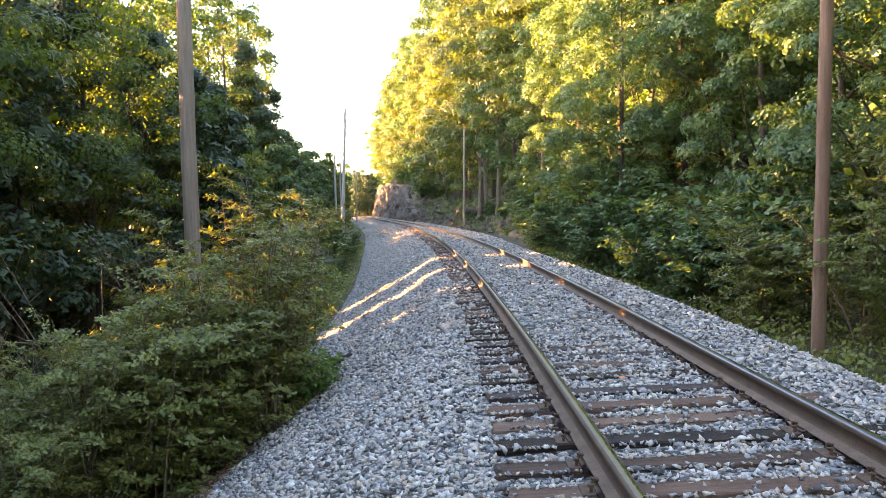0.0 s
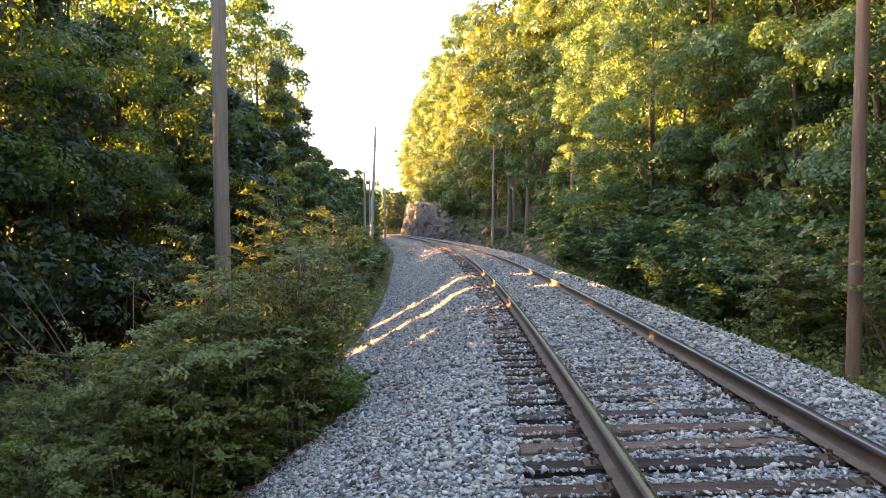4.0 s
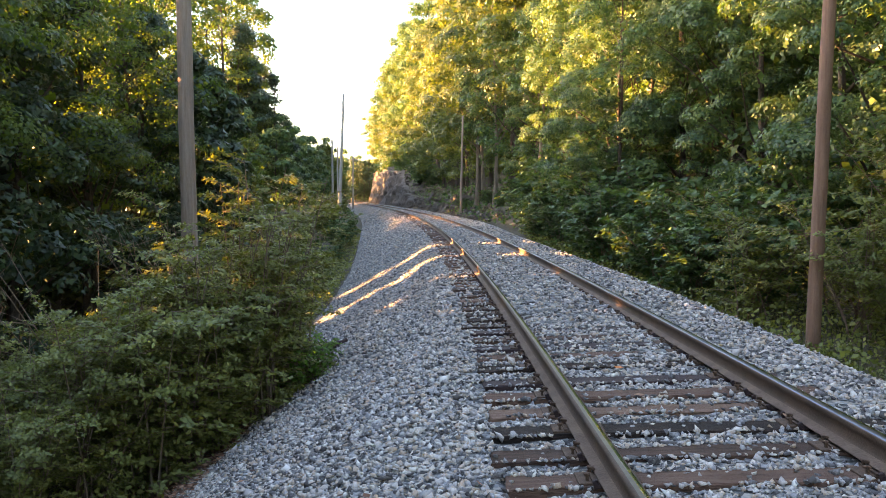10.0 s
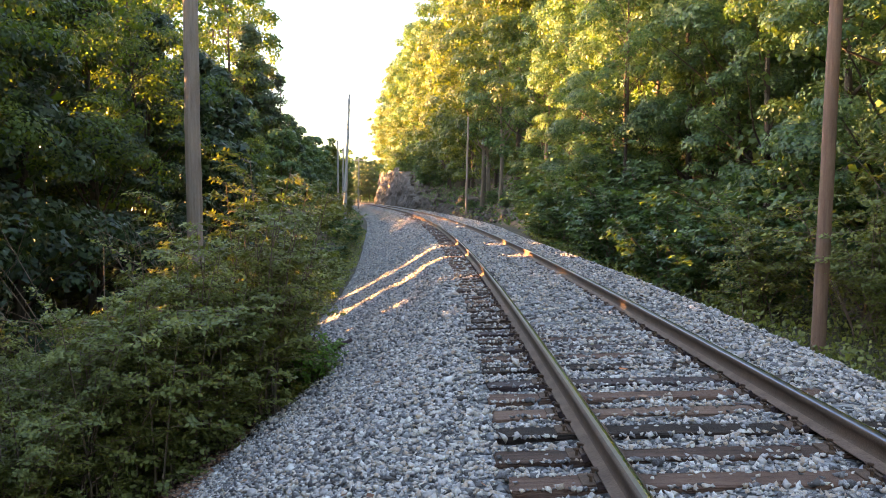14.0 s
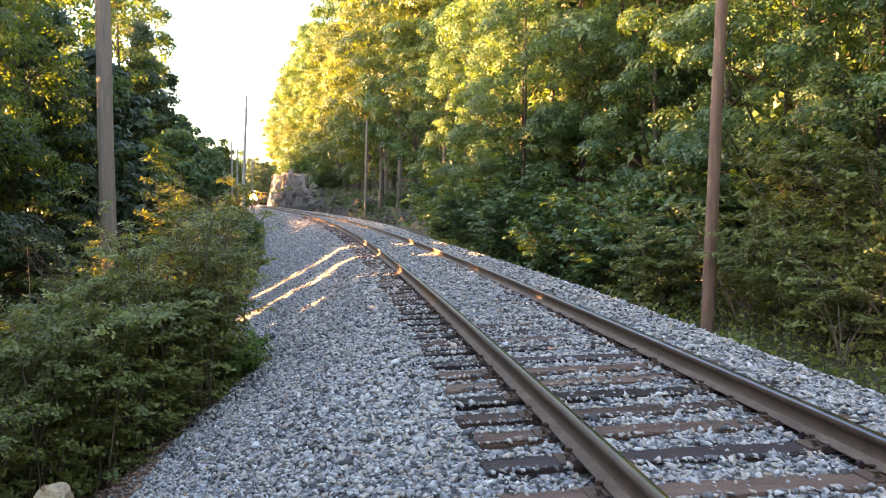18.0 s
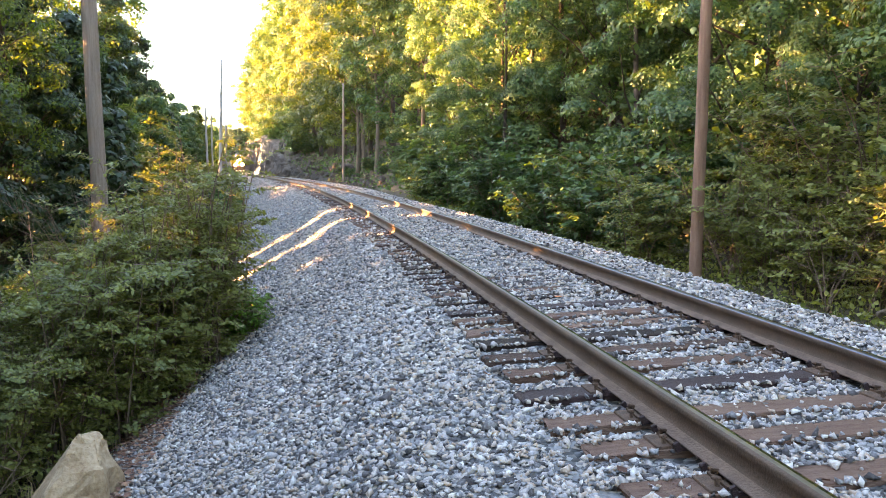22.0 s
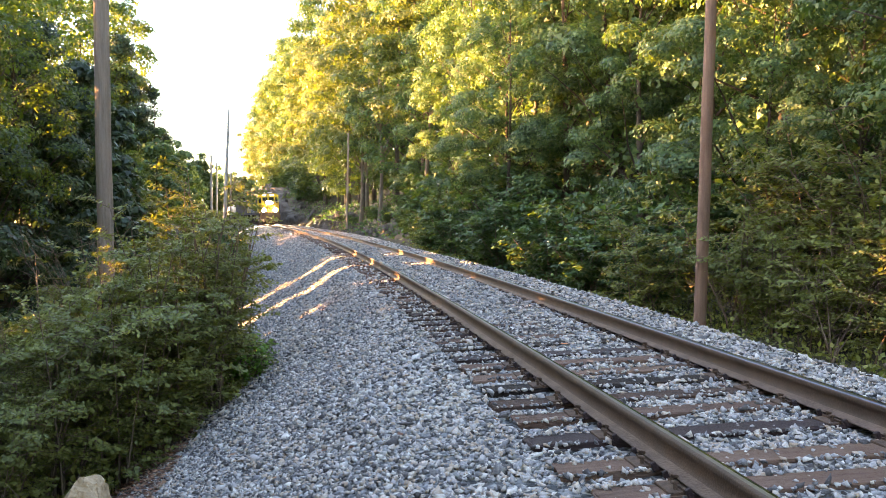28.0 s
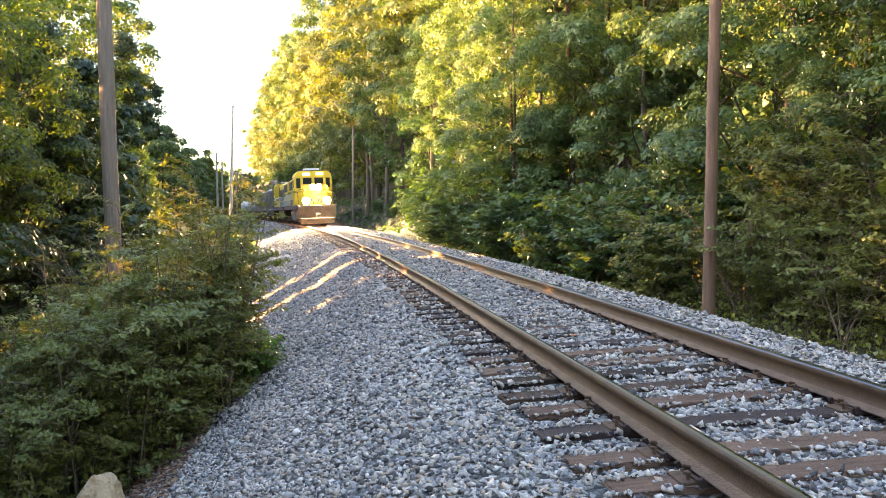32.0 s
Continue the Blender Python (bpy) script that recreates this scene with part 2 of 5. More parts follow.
# ---- the line: a long left-hand curve that runs out into a straight ----
CURVE_START = 0.8893
CURVE_HEADING = -0.0324
GAUGE = 1.507
CANT = 0.05
RAIL_TOP = 0.19
_s = np.arange(-700.0, 900.0, 0.5)
_k = np.where(_s < -30, 0.0, np.maximum(0.0018847 - 0.000013641 * _s, 0.00015))
_k = np.where(_s > 262, -0.0125, _k)
_k = np.where(_s > 330, 0.0, _k)
_th = np.concatenate([[0], np.cumsum((_k[1:] + _k[:-1]) / 2 * 0.5)])
_zero = int(np.argmin(abs(_s)))
_th += CURVE_HEADING - _th[_zero]
_x = -np.cumsum(np.sin(_th)) * 0.5
_y = np.cumsum(np.cos(_th)) * 0.5
_x += CURVE_START - _x[_zero]
_y -= _y[_zero]


def heading(s):
    return np.interp(s, _s, _th)


def on_line(s, o):
    """Plan place at s metres along the left rail and o metres to its right."""
    th = np.interp(s, _s, _th)
    return np.interp(s, _s, _x) + o * np.cos(th), np.interp(s, _s, _y) + o * np.sin(th)


NEAR_O = [-300, -60, -25, -14, -8, -5.2, -4.0, -3.1, -1.5, -0.8, -0.3, 1.8, 2.6, 3.2, 4.0, 5.2, 7.0, 10.0, 20.0, 60.0, 300.0]
NEAR_Z = [14.0, 4.0, -2.2, -2.9, -2.5, -2.0, -1.6, -1.13, -0.14, -0.045, -0.035, 0.045, 0.03, -0.24, -0.66, -1.0, -0.9, 0.1, 3.0, 9.0, 14.0]
CUT_Z = [14.0, 6.0, 2.2, 1.2, 0.2, -0.7, -0.85, -0.75, -0.14, -0.045, -0.035, 0.045, 0.05, 0.02, -0.05, 0.1, 6.6, 9.0, 12.0, 15.0, 18.0]
FAR_Z = [14.0, 6.0, 2.2, 1.2, 0.2, -0.7, -0.85, -0.75, -0.14, -0.045, -0.035, 0.045, 0.05, 0.02, -0.1, -0.2, 0.5, 2.6, 7.0, 12.0, 16.0]
# the west bank beyond the first metres: a narrow crest and a steep stone slope
BANK_O = [-14, -8, -5.2, -4.0, -3.1, -2.35, -1.85, -1.4, -1.0, -0.7, -0.3]
BANK_Z = [-2.9, -2.65, -2.3, -1.98, -1.48, -1.05, -0.78, -0.5, -0.21, -0.06, -0.035]


def wobble(x, y, size, seed=0.0):
    """Cheap smooth unevenness."""
    x, y = np.asarray(x, float) / size, np.asarray(y, float) / size
    return (np.sin(x * 1.3 + seed) * np.sin(y * 1.7 + 1.1 * seed + 0.4) + 0.6 * np.sin(2.9 * x + 1.9 * y + seed * 2.3) + 0.4 * np.sin(5.3 * y - 4.1 * x + seed)) / 2.0


def ground_z(s, o):
    s, o = np.asarray(s, float), np.asarray(o, float)
    f = np.clip((s - 22) / 34, 0, 1)
    f = f * f * (3 - 2 * f)
    z = np.interp(o, NEAR_O, NEAR_Z) * (1 - f) + np.interp(o, NEAR_O, FAR_Z) * f
    b = np.clip((s - 3) / 10, 0, 1) * np.clip((62 - s) / 28, 0, 1)
    z = np.where((o < -0.3) & (o > -14), z * (1 - b) + np.interp(o, BANK_O, BANK_Z) * b, z)
    c = np.clip((s - 126) / 36, 0, 1)
    z = z * (1 - c) + np.interp(o, NEAR_O, CUT_Z) * c
    rough = np.clip((np.maximum(-o - 3.2, o - 4.4)) / 3, 0, 1)
    return z + rough * 0.22 * wobble(s, o, 1.9) + rough * 0.35 * wobble(s, o, 6.0, 2.0)


def place(s, o, dz=0.0):
    x, y = on_line(s, o)
    return Vector((float(x), float(y), float(ground_z(s, o)) + dz))


# ---- mesh helpers ----


def mesh_of(name, verts, faces, mats, smooth=False):
    """A mesh from arrays; faces all have the same number of corners."""
    verts, faces = np.asarray(verts, np.float32), np.asarray(faces, np.int32)
    me = bpy.data.meshes.new(name)
    me.vertices.add(len(verts))
    me.vertices.foreach_set("co", verts.ravel())
    me.loops.add(faces.size)
    me.loops.foreach_set("vertex_index", faces.ravel())
    me.polygons.add(len(faces))
    me.polygons.foreach_set("loop_start", np.arange(0, faces.size, faces.shape[1], dtype=np.int32))
    if smooth:
        me.polygons.foreach_set("use_smooth", np.ones(len(faces), bool))
    for m in mats if isinstance(mats, (list, tuple)) else [mats]:
        me.materials.append(m)
    me.update(calc_edges=True)
    return me


def part(name, bm, material, parent=None, label="", smooth=False):
    """Links a bmesh as one mesh object under a thing or a part."""
    me = bpy.data.meshes.new(name)
    bm.to_mesh(me)
    bm.free()
    me.materials.append(material)
    if smooth:
        me.polygons.foreach_set("use_smooth", np.ones(len(me.polygons), bool))
    ob = new(name, me)
    ob.parent = parent
    if label:
        ob["label"] = label
    return ob


def held(name, me, parent=None, m=None, label=""):
    ob = new(name, me)
    ob.parent = parent
    if m is not None:
        ob.matrix_basis = m
    if label:
        ob["label"] = label
    return ob


def box(bm, size, at=(0, 0, 0), turn=(0, 0, 0), bevel=0.0):
    g = bmesh.ops.create_cube(bm, size=1, matrix=pose(*at, *turn) @ Matrix.Diagonal((*size, 1)))
    if bevel:
        edges = list({e for v in g["verts"] for e in v.link_edges})
        bmesh.ops.bevel(bm, geom=edges, offset=bevel, segments=2, affect="EDGES", profile=0.5)


def rod(bm, a, b, r, r2=None, sides=8):
    a, b = Vector(a), Vector(b)
    turn = (b - a).to_track_quat("Z", "Y").to_matrix().to_4x4()
    bmesh.ops.create_cone(bm, cap_ends=True, segments=sides, radius1=r, radius2=r if r2 is None else r2, depth=(b - a).length,
                          matrix=Matrix.Translation((a + b) / 2) @ turn)


def tubes(paths, sides=6):
    """Arrays for tapered tubes; each path is a list of (place, radius)."""
    vs, fs, n = [], [], 0
    ring = np.linspace(0, 2 * np.pi, sides, endpoint=False)
    for path in paths:
        pts, rad = np.array([p for p, _ in path], float), np.array([r for _, r in path], float)
        t = np.gradient(pts, axis=0)
        t /= np.linalg.norm(t, axis=1)[:, None] + 1e-9
        ref = np.where(abs(t[:, 2:3]) > 0.9, [[1.0, 0, 0]], [[0, 0, 1.0]])
        u = np.cross(t, ref)
        u /= np.linalg.norm(u, axis=1)[:, None] + 1e-9
        w = np.cross(t, u)
        v = pts[:, None] + rad[:, None, None] * (np.cos(ring)[None, :, None] * u[:, None] + np.sin(ring)[None, :, None] * w[:, None])
        vs.append(v.reshape(-1, 3))
        i, j = np.meshgrid(np.arange(len(pts) - 1), np.arange(sides), indexing="ij")
        a, b = n + i * sides + j, n + i * sides + (j + 1) % sides
        fs.append(np.stack([a, b, b + sides, a + sides], -1).reshape(-1, 4))
        n += len(pts) * sides
    return np.concatenate(vs), np.concatenate(fs)


def leaves(rng, at, size, droop=0.35, wide=0.36, simple=False, face=None):
    """Arrays for folded leaf blades, one at each place; face: the way in which they tend to look; simple: flat three-cornered ones for far crowns."""
    n = len(at)
    L = np.asarray(size) * rng.uniform(0.65, 1.25, (n, 1))
    up = np.array([0, 0, 0.5]) + (0 if face is None else face) + rng.normal(scale=0.42, size=(n, 3))
    up /= np.linalg.norm(up, axis=1)[:, None] + 1e-9
    d = rng.normal(size=(n, 3)) - [0, 0, droop]
    d -= up * (d * up).sum(1, keepdims=True)
    d /= np.linalg.norm(d, axis=1)[:, None] + 1e-9
    w = np.cross(up, d)
    if simple:
        v = np.stack([at - w * L * 0.42, at + w * L * 0.42, at + d * L], 1).reshape(-1, 3)
        return v, np.arange(3 * n).reshape(-1, 3)
    mid = at + d * L * 0.45 - up * L * 0.07
    v = np.stack([at, mid + w * L * wide, at + d * L, mid - w * L * wide], 1).reshape(-1, 3)
    b = np.arange(n)[:, None] * 4
    f = np.concatenate([b + [[0, 1, 2]], b + [[0, 2, 3]]])
    return v, f

# ---- ground, one sheet out to the horizon ----


def spaced(*runs):
    return np.unique(np.concatenate([np.arange(a, b, d) for a, b, d in runs]).round(3))


def strip(ss, oo, lift, ground=ground_z):
    s, o = np.meshgrid(ss, oo, indexing="ij")
    x, y = on_line(s, o)
    v = np.stack([x, y, ground(s, o) + lift], -1).reshape(-1, 3)
    i, j = np.meshgrid(np.arange(len(ss) - 1), np.arange(len(oo) - 1), indexing="ij")
    a = i * len(oo) + j
    f = np.stack([a, a + 1, a + len(oo) + 1, a + len(oo)], -1).reshape(-1, 4)
    return v, f


gs = spaced((-600, -30, 30), (-30, 60, 0.8), (60, 130, 2), (130, 400, 10), (400, 890, 35))
go = spaced((-290, -40, 25), (-40, -12, 2), (-12, 12, 0.4), (12, 40, 2), (40, 77, 9))
gv, gf = strip(gs, go, -0.03, lambda s, o: ground_z(s, o) - np.where((o > -3.7) & (o < 3.7), 0.12, 0.0))
ring = np.array([[math.cos(a) * 4000, math.sin(a) * 4000, -30.0] for a in np.linspace(0, 2 * np.pi, 48, endpoint=False)] + [[0, 0, -9.0]])
rf = np.array([[len(gv) + i, len(gv) + (i + 1) % 48, len(gv) + 48, len(gv) + 48] for i in range(48)])
ground_me = bpy.data.meshes.new("ground")
ground_me.from_pydata(np.concatenate([gv, ring]).tolist(), [], gf.tolist() + [list(q[:3]) for q in rf.tolist()])
ground_me.materials.append(M_SOIL)
ground_me.polygons.foreach_set("use_smooth", np.ones(len(ground_me.polygons), bool))
ground = tagged(new("ground", ground_me), "brown forest floor with leaf litter falling away beside the embankment", "ground", kind="structure")


def bed_z(s, o):
    between = np.clip(1 - abs(o - 0.75) / 1.9, 0, 1)
    inside = np.clip((o + 0.1) / 0.3, 0, 1)
    filled = (0.02 + 0.045 * np.clip((s - 7.0) / 5, 0, 1)) * inside + 0.008 * np.clip((o + 1.2) / 0.4, 0, 1) * (1 - inside) + np.clip((o - 1.75) / 0.3, 0, 1) * 0.025
    near = np.clip((40 - s) / 15, 0.25, 1)
    lump = filled + near * 0.018 * wobble(s, o, 0.22, 1.0) + near * 0.012 * wobble(s, o, 0.09, 4.0)
    return ground_z(s, o) - 0.03 * np.minimum(1, between * 4) + lump


bv, bf = strip(spaced((-8, 30, 0.12), (30, 80, 0.5), (80, 400, 3)), spaced((-4.05, 4.05, 0.12)), 0.0, bed_z)
ballast = new("ballast", mesh_of("ballast", bv, bf, M_BED, True))
tagged(ballast, "grey crushed-stone ballast bed sloping down from the track", "ballast", kind="structure")

# ---- track ----
TIES = [2.31 - 0.52 * (15 - i) for i in range(16)] + [2.86, 3.29, 3.87, 4.43, 4.91, 5.42, 5.93, 6.37, 6.88, 7.54, 8.06, 8.52, 9.02] + [9.53 + 0.515 * i for i in range(150)]
NEW_TIES = {3.87, 8.52, 9.53}
track = new("railway_track")
tagged(track, "rusty single-track rails spiked to weathered wooden ties, curving away", "railway track")


def rail_mesh(side):
    half = [(0.07, 0), (0.07, 0.011), (0.014, 0.032), (0.009, 0.06), (0.009, 0.108), (0.033, 0.126), (0.0365, 0.152), (0.034, 0.161), (0.02, 0.1668)]
    prof = np.array(half[:-1] + [(0.022, 0.1686), (0.002, 0.17)] + [(-x, z) for x, z in half[::-1]])
    ss = spaced((-10, 40, 0.5), (40, 400, 1.5))
    th = heading(ss)
    x, y = on_line(ss, side * GAUGE)
    z0 = RAIL_TOP - 0.17 + side * CANT
    v = np.stack([x[:, None] + prof[None, :, 0] * np.cos(th)[:, None], y[:, None] + prof[None, :, 0] * np.sin(th)[:, None],
                  np.broadcast_to(z0 + prof[None, :, 1], (len(ss), len(prof)))], -1).reshape(-1, 3)
    n = len(prof)
    i, j = np.meshgrid(np.arange(len(ss) - 1), np.arange(n), indexing="ij")
    a, b = i * n + j, i * n + (j + 1) % n
    f = np.stack([a, b, b + n, a + n], -1).reshape(-1, 4)
    me = mesh_of("rail", v, f, [M_RAIL, M_TREAD, M_HEAD, M_FLANGE, M_BLUISH])
    k = j.ravel()
    idx = np.select([k == 8, (k == 9) & (side == 0), (k < 2) | (k > 15), ((k == 10) | (k == 9)) & (side == 1)], [1, 2, 3, 4], 0).astype(np.int32)
    me.polygons.foreach_set("material_index", idx)
    return me


for side in (0, 1):
    held("rail", rail_mesh(side), track, label="rust-brown steel rail with a polished running surface")


def tie_mesh(seed, material):
    rng = np.random.default_rng(seed)
    bm = bmesh.new()
    box(bm, (2.6, 0.225, 0.18), bevel=0.012)
    cuts = [e for e in bm.edges if abs((e.verts[0].co - e.verts[1].co).x) > 2]
    bmesh.ops.subdivide_edges(bm, edges=cuts, cuts=9, use_grid_fill=True)
    for v in bm.verts:
        e = abs(v.co.x) / 1.3
        v.co += Vector((rng.normal() * 0.012 * (e > 0.98), rng.normal() * 0.004, rng.normal() * 0.003 - 0.012 * (e > 0.98) * rng.random()))
    me = bpy.data.meshes.new("tie")
    bm.to_mesh(me)
    bm.free()
    me.materials.append(material)
    return me


def plate_mesh():
    bm = bmesh.new()
    box(bm, (0.34, 0.19, 0.018), bevel=0.004)
    for x in (-0.088, 0.088):
        box(bm, (0.02, 0.19, 0.016), (x, 0, 0.014), bevel=0.003)
    me = bpy.data.meshes.new("tie_plate")
    bm.to_mesh(me)
    bm.free()
    me.materials.append(M_RUST)
    return me


def spike_mesh():
    bm = bmesh.new()
    box(bm, (0.016, 0.016, 0.05), (0, 0, 0.0))
    box(bm, (0.042, 0.032, 0.016), (0.008, 0, 0.03), (0, 12, 0), 0.005)
    me = bpy.data.meshes.new("spike")
    bm.to_mesh(me)
    bm.free()
    me.materials.append(M_RUST)
    return me


def anchor_mesh():
    bm = bmesh.new()
    box(bm, (0.19, 0.022, 0.02), (0, 0, 0), (0, 0, 0), 0.005)
    box(bm, (0.03, 0.026, 0.05), (0.088, 0, 0.012), (0, 20, 0), 0.006)
    box(bm, (0.03, 0.026, 0.05), (-0.088, 0, 0.012), (0, -20, 0), 0.006)
    me = bpy.data.meshes.new("rail_anchor")
    bm.to_mesh(me)
    bm.free()
    me.materials.append(M_TIE_NEW)
    return me


TIE_OLD = [tie_mesh(i, M_TIE) for i in range(5)]
TIE_DARK = tie_mesh(9, M_TIE_NEW)
PLATE, SPIKE, ANCHOR = plate_mesh(), spike_mesh(), anchor_mesh()
tie_rng = random.Random(4)
LEAN_OF_TRACK = math.degrees(math.atan2(CANT, GAUGE))
for s in TIES:
    shift = tie_rng.gauss(0, 0.03)
    x, y = on_line(s, 0.7535 + shift)
    dark = s in NEW_TIES or tie_rng.random() < 0.04
    t = held("tie", TIE_DARK if dark else tie_rng.choice(TIE_OLD), track,
             pose(float(x), float(y), CANT / 2 - 0.09 - abs(tie_rng.gauss(0, 0.006)), 0, -LEAN_OF_TRACK, math.degrees(float(heading(s))) + tie_rng.gauss(0, 0.5)),
             "dark freshly creosoted tie" if dark else "")
    if -1 < s < 24:
        for o in (-0.7535, 0.7535):
            held("tie_plate", PLATE, t, pose(o - shift, 0, 0.094))
            for dx, dy, turn in ((-0.088, 0.06, 0), (0.088, -0.06, 180), (-0.12, -0.05, 90), (0.088, 0.055, 180)):
                if s < 14:
                    held("spike", SPIKE, t, pose(o - shift + dx, dy, 0.106, 0, 0, turn))
            for dy in (-0.14, 0.14):
                if s < 20 and tie_rng.random() < 0.75:
                    held("rail_anchor", ANCHOR, t, pose(o - shift, dy, 0.1))

# ---- wooden poles beside the line ----


def pole(at, top, r0, r1, label, stain=None, arm=False):
    base = new("utility_pole")
    base.matrix_basis = Matrix.Translation(at)
    d = Vector(top) - Vector(at)
    n = 14
    rng = random.Random(int(at[1] * 10))
    path = [((d.x * i / n + rng.gauss(0, 0.006), d.y * i / n, d.z * i / n), r0 + (r1 - r0) * i / n) for i in range(n + 1)]
    path.append(((d.x, d.y, d.z + 0.02), 0.01))
    v, f = tubes([path], 18)
    held("shaft", mesh_of("shaft", v, f, stain or M_POLE, True), base)
    if arm:
        bm = bmesh.new()
        box(bm, (2.2, 0.1, 0.12), (d.x, d.y + r1, d.z - 0.7), bevel=0.01)
        part("crossarm", bm, stain or M_POLE, base, "short wooden crossarm")
        for x in (-0.95, -0.4, 0.4, 0.95):
            bm = bmesh.new()
            rod(bm, (d.x + x, d.y + r1, d.z - 0.64), (d.x + x, d.y + r1, d.z - 0.5), 0.045)
            part("insulator", bm, M_POLE_GREY, base)
    return tagged(base, label, "pole", "poles along the line")


pole((6.52, 13.55, -1.1), (6.66, 13.55, 10.2), 0.118, 0.09, "tall bare weathered wooden pole standing at the ballast edge", M_POLE_WARM)
pole((-5.14, 18.9, -2.3), (-5.3, 18.9, 10.5), 0.185, 0.15, "thick weathered wooden utility pole rising out of the bushes")
pole((-6.3, 65.8, -0.6), (-5.93, 65.8, 9.6), 0.16, 0.075, "grey wooden utility pole beside the curve", M_POLE_GREY)
pole((3.58, 72.0, 0.3), (3.68, 72.0, 8.6), 0.105, 0.08, "slim wooden pole at the edge of the woods")
pole((-11.2, 109, -0.4), (-11.3, 109, 9.0), 0.16, 0.11, "grey wooden utility pole beside the curve", M_POLE_GREY)
pole((-10.7, 110.5, -0.4), (-10.75, 110.5, 8.2), 0.13, 0.1, "grey wooden utility pole standing close to its neighbour", M_POLE_GREY)
pole((-11.8, 150, -0.4), (-11.8, 150, 9.0), 0.16, 0.12, "grey wooden utility pole with a crossarm beside the curve", M_POLE_GREY, True)

# ---- trees ----


def crown_places(rng, h, r, base, n, clumps, cone=False, flat=0.5, fine=0.0, tuft=1.0):
    u = base + (1 - base) * rng.random(clumps) ** 0.85
    v = (u - base) / (1 - base)
    prof = (1.03 - v) ** 0.9 if cone else np.sin(np.pi * np.clip(v * 0.86 + 0.13, 0, 1)) ** 0.55
    a = rng.uniform(0, 2 * np.pi, clumps)
    rad = r * prof * np.sqrt(rng.uniform(0.3, 1.0, clumps))
    c = np.stack([rad * np.cos(a), rad * np.sin(a), u * h], 1)
    size = rng.uniform(0.42, 1.0, clumps) * (0.17 * r + 0.22) * tuft
    weight = size**2 * np.where(c[:, 2] < fine, 3.2, 1.0)
    pick = rng.choice(clumps, n, p=weight / weight.sum())
    out = c[pick] * [1, 1, 0] / (np.linalg.norm(c[pick, :2], axis=1)[:, None] + 0.3)
    off = rng.normal(size=(n, 3)) + out * 0.8 + [0, 0, 0.45]
    off /= np.linalg.norm(off, axis=1)[:, None]
    face = off * 1.5
    off = off * rng.random((n, 1)) ** 0.3 * np.array([1.25, 1.25, flat * 1.6])
    out = c[pick] + off * size[pick, None]
    out[:, 2] -= 0.12 * (off[:, :2] ** 2).sum(1) * size[pick]
    return out, c, face


def make_tree(name, seed, h, r, base, n, leaf, clumps, material, label, cone=False, trunk=0.2, flat=0.5, simple=True, fine=0.0, bark=None):
    rng = np.random.default_rng(seed)
    tree = new(name)
    at, centres, face = crown_places(rng, h, r, base, n, clumps, cone, flat, fine, 1.0 if name == "maple_tree" else 1.18)
    lean = rng.normal(0, 0.35, 2)
    spine = lambda u: np.array([lean[0] * u * u + 0.12 * math.sin(5 * u + seed), lean[1] * u * u + 0.12 * math.sin(4 * u + 2 * seed), h * 0.97 * u])
    paths = [[(spine(u), trunk * (1.25 if u == 0 else 1) * (1 - 0.9 * u)) for u in np.linspace(0, 1, 9)]]
    for c in centres[rng.permutation(len(centres))[: (12 if simple else 24)]]:
        u = np.clip(c[2] / h - rng.uniform(0.08, 0.22), 0.08, 0.9)
        a = spine(u)
        b = c - np.array([0, 0, 0.1])
        mid = (a + b) / 2 + rng.normal(0, 0.12, 3) + [0, 0, -0.1]
        r0 = trunk * (1 - 0.9 * u) * 0.42
        paths.append([(a, r0), ((a + mid) / 2, r0 * 0.8), (mid, r0 * 0.6), ((mid + b) / 2 + [0, 0, 0.06], r0 * 0.4), (b, r0 * 0.15)])
    v, f = tubes(paths, 5 if simple else 7)
    held("trunk", mesh_of("trunk", v, f, bark or M_BARK, True), tree, label="bark-brown trunk with spreading limbs")
    # large inner leaves, added to block light and darken the gaps
    core = centres[rng.integers(0, len(centres), 600)] * rng.uniform([0.15, 0.15, 0.96], [0.62, 0.62, 1.03], (600, 3)) + rng.normal(0, 0.2, (600, 3))
    at, face = np.concatenate([at, core]), np.concatenate([face, rng.normal(size=(600, 3))])
    size = np.where(at[:, 2:] < fine, leaf, leaf * (1.4 if fine else 1))
    size[-600:] = np.maximum(size[-600:], 0.3)
    v, f = leaves(rng, at, size, simple=simple, face=face)
    held("crown", mesh_of("crown", v, f, material), tree)
    return tagged(tree, label, "tree")


def planted(tree, s, o, rng, lo=0.9, hi=1.12, sink=0.15, group=""):
    k = rng.uniform(lo, hi)
    m = Matrix.Translation(place(s, o, -sink)) @ pose(0, 0, 0, rng.gauss(0, 1.5), rng.gauss(0, 1.5), rng.uniform(0, 360)) @ Matrix.Diagonal((k, k, k * rng.uniform(0.94, 1.06), 1))
    ob = copy_thing(tree, m)
    if group:
        ob["group"] = group
    return ob


def discard(tree):
    for o in (*tree.children_recursive, tree):
        bpy.data.objects.remove(o)


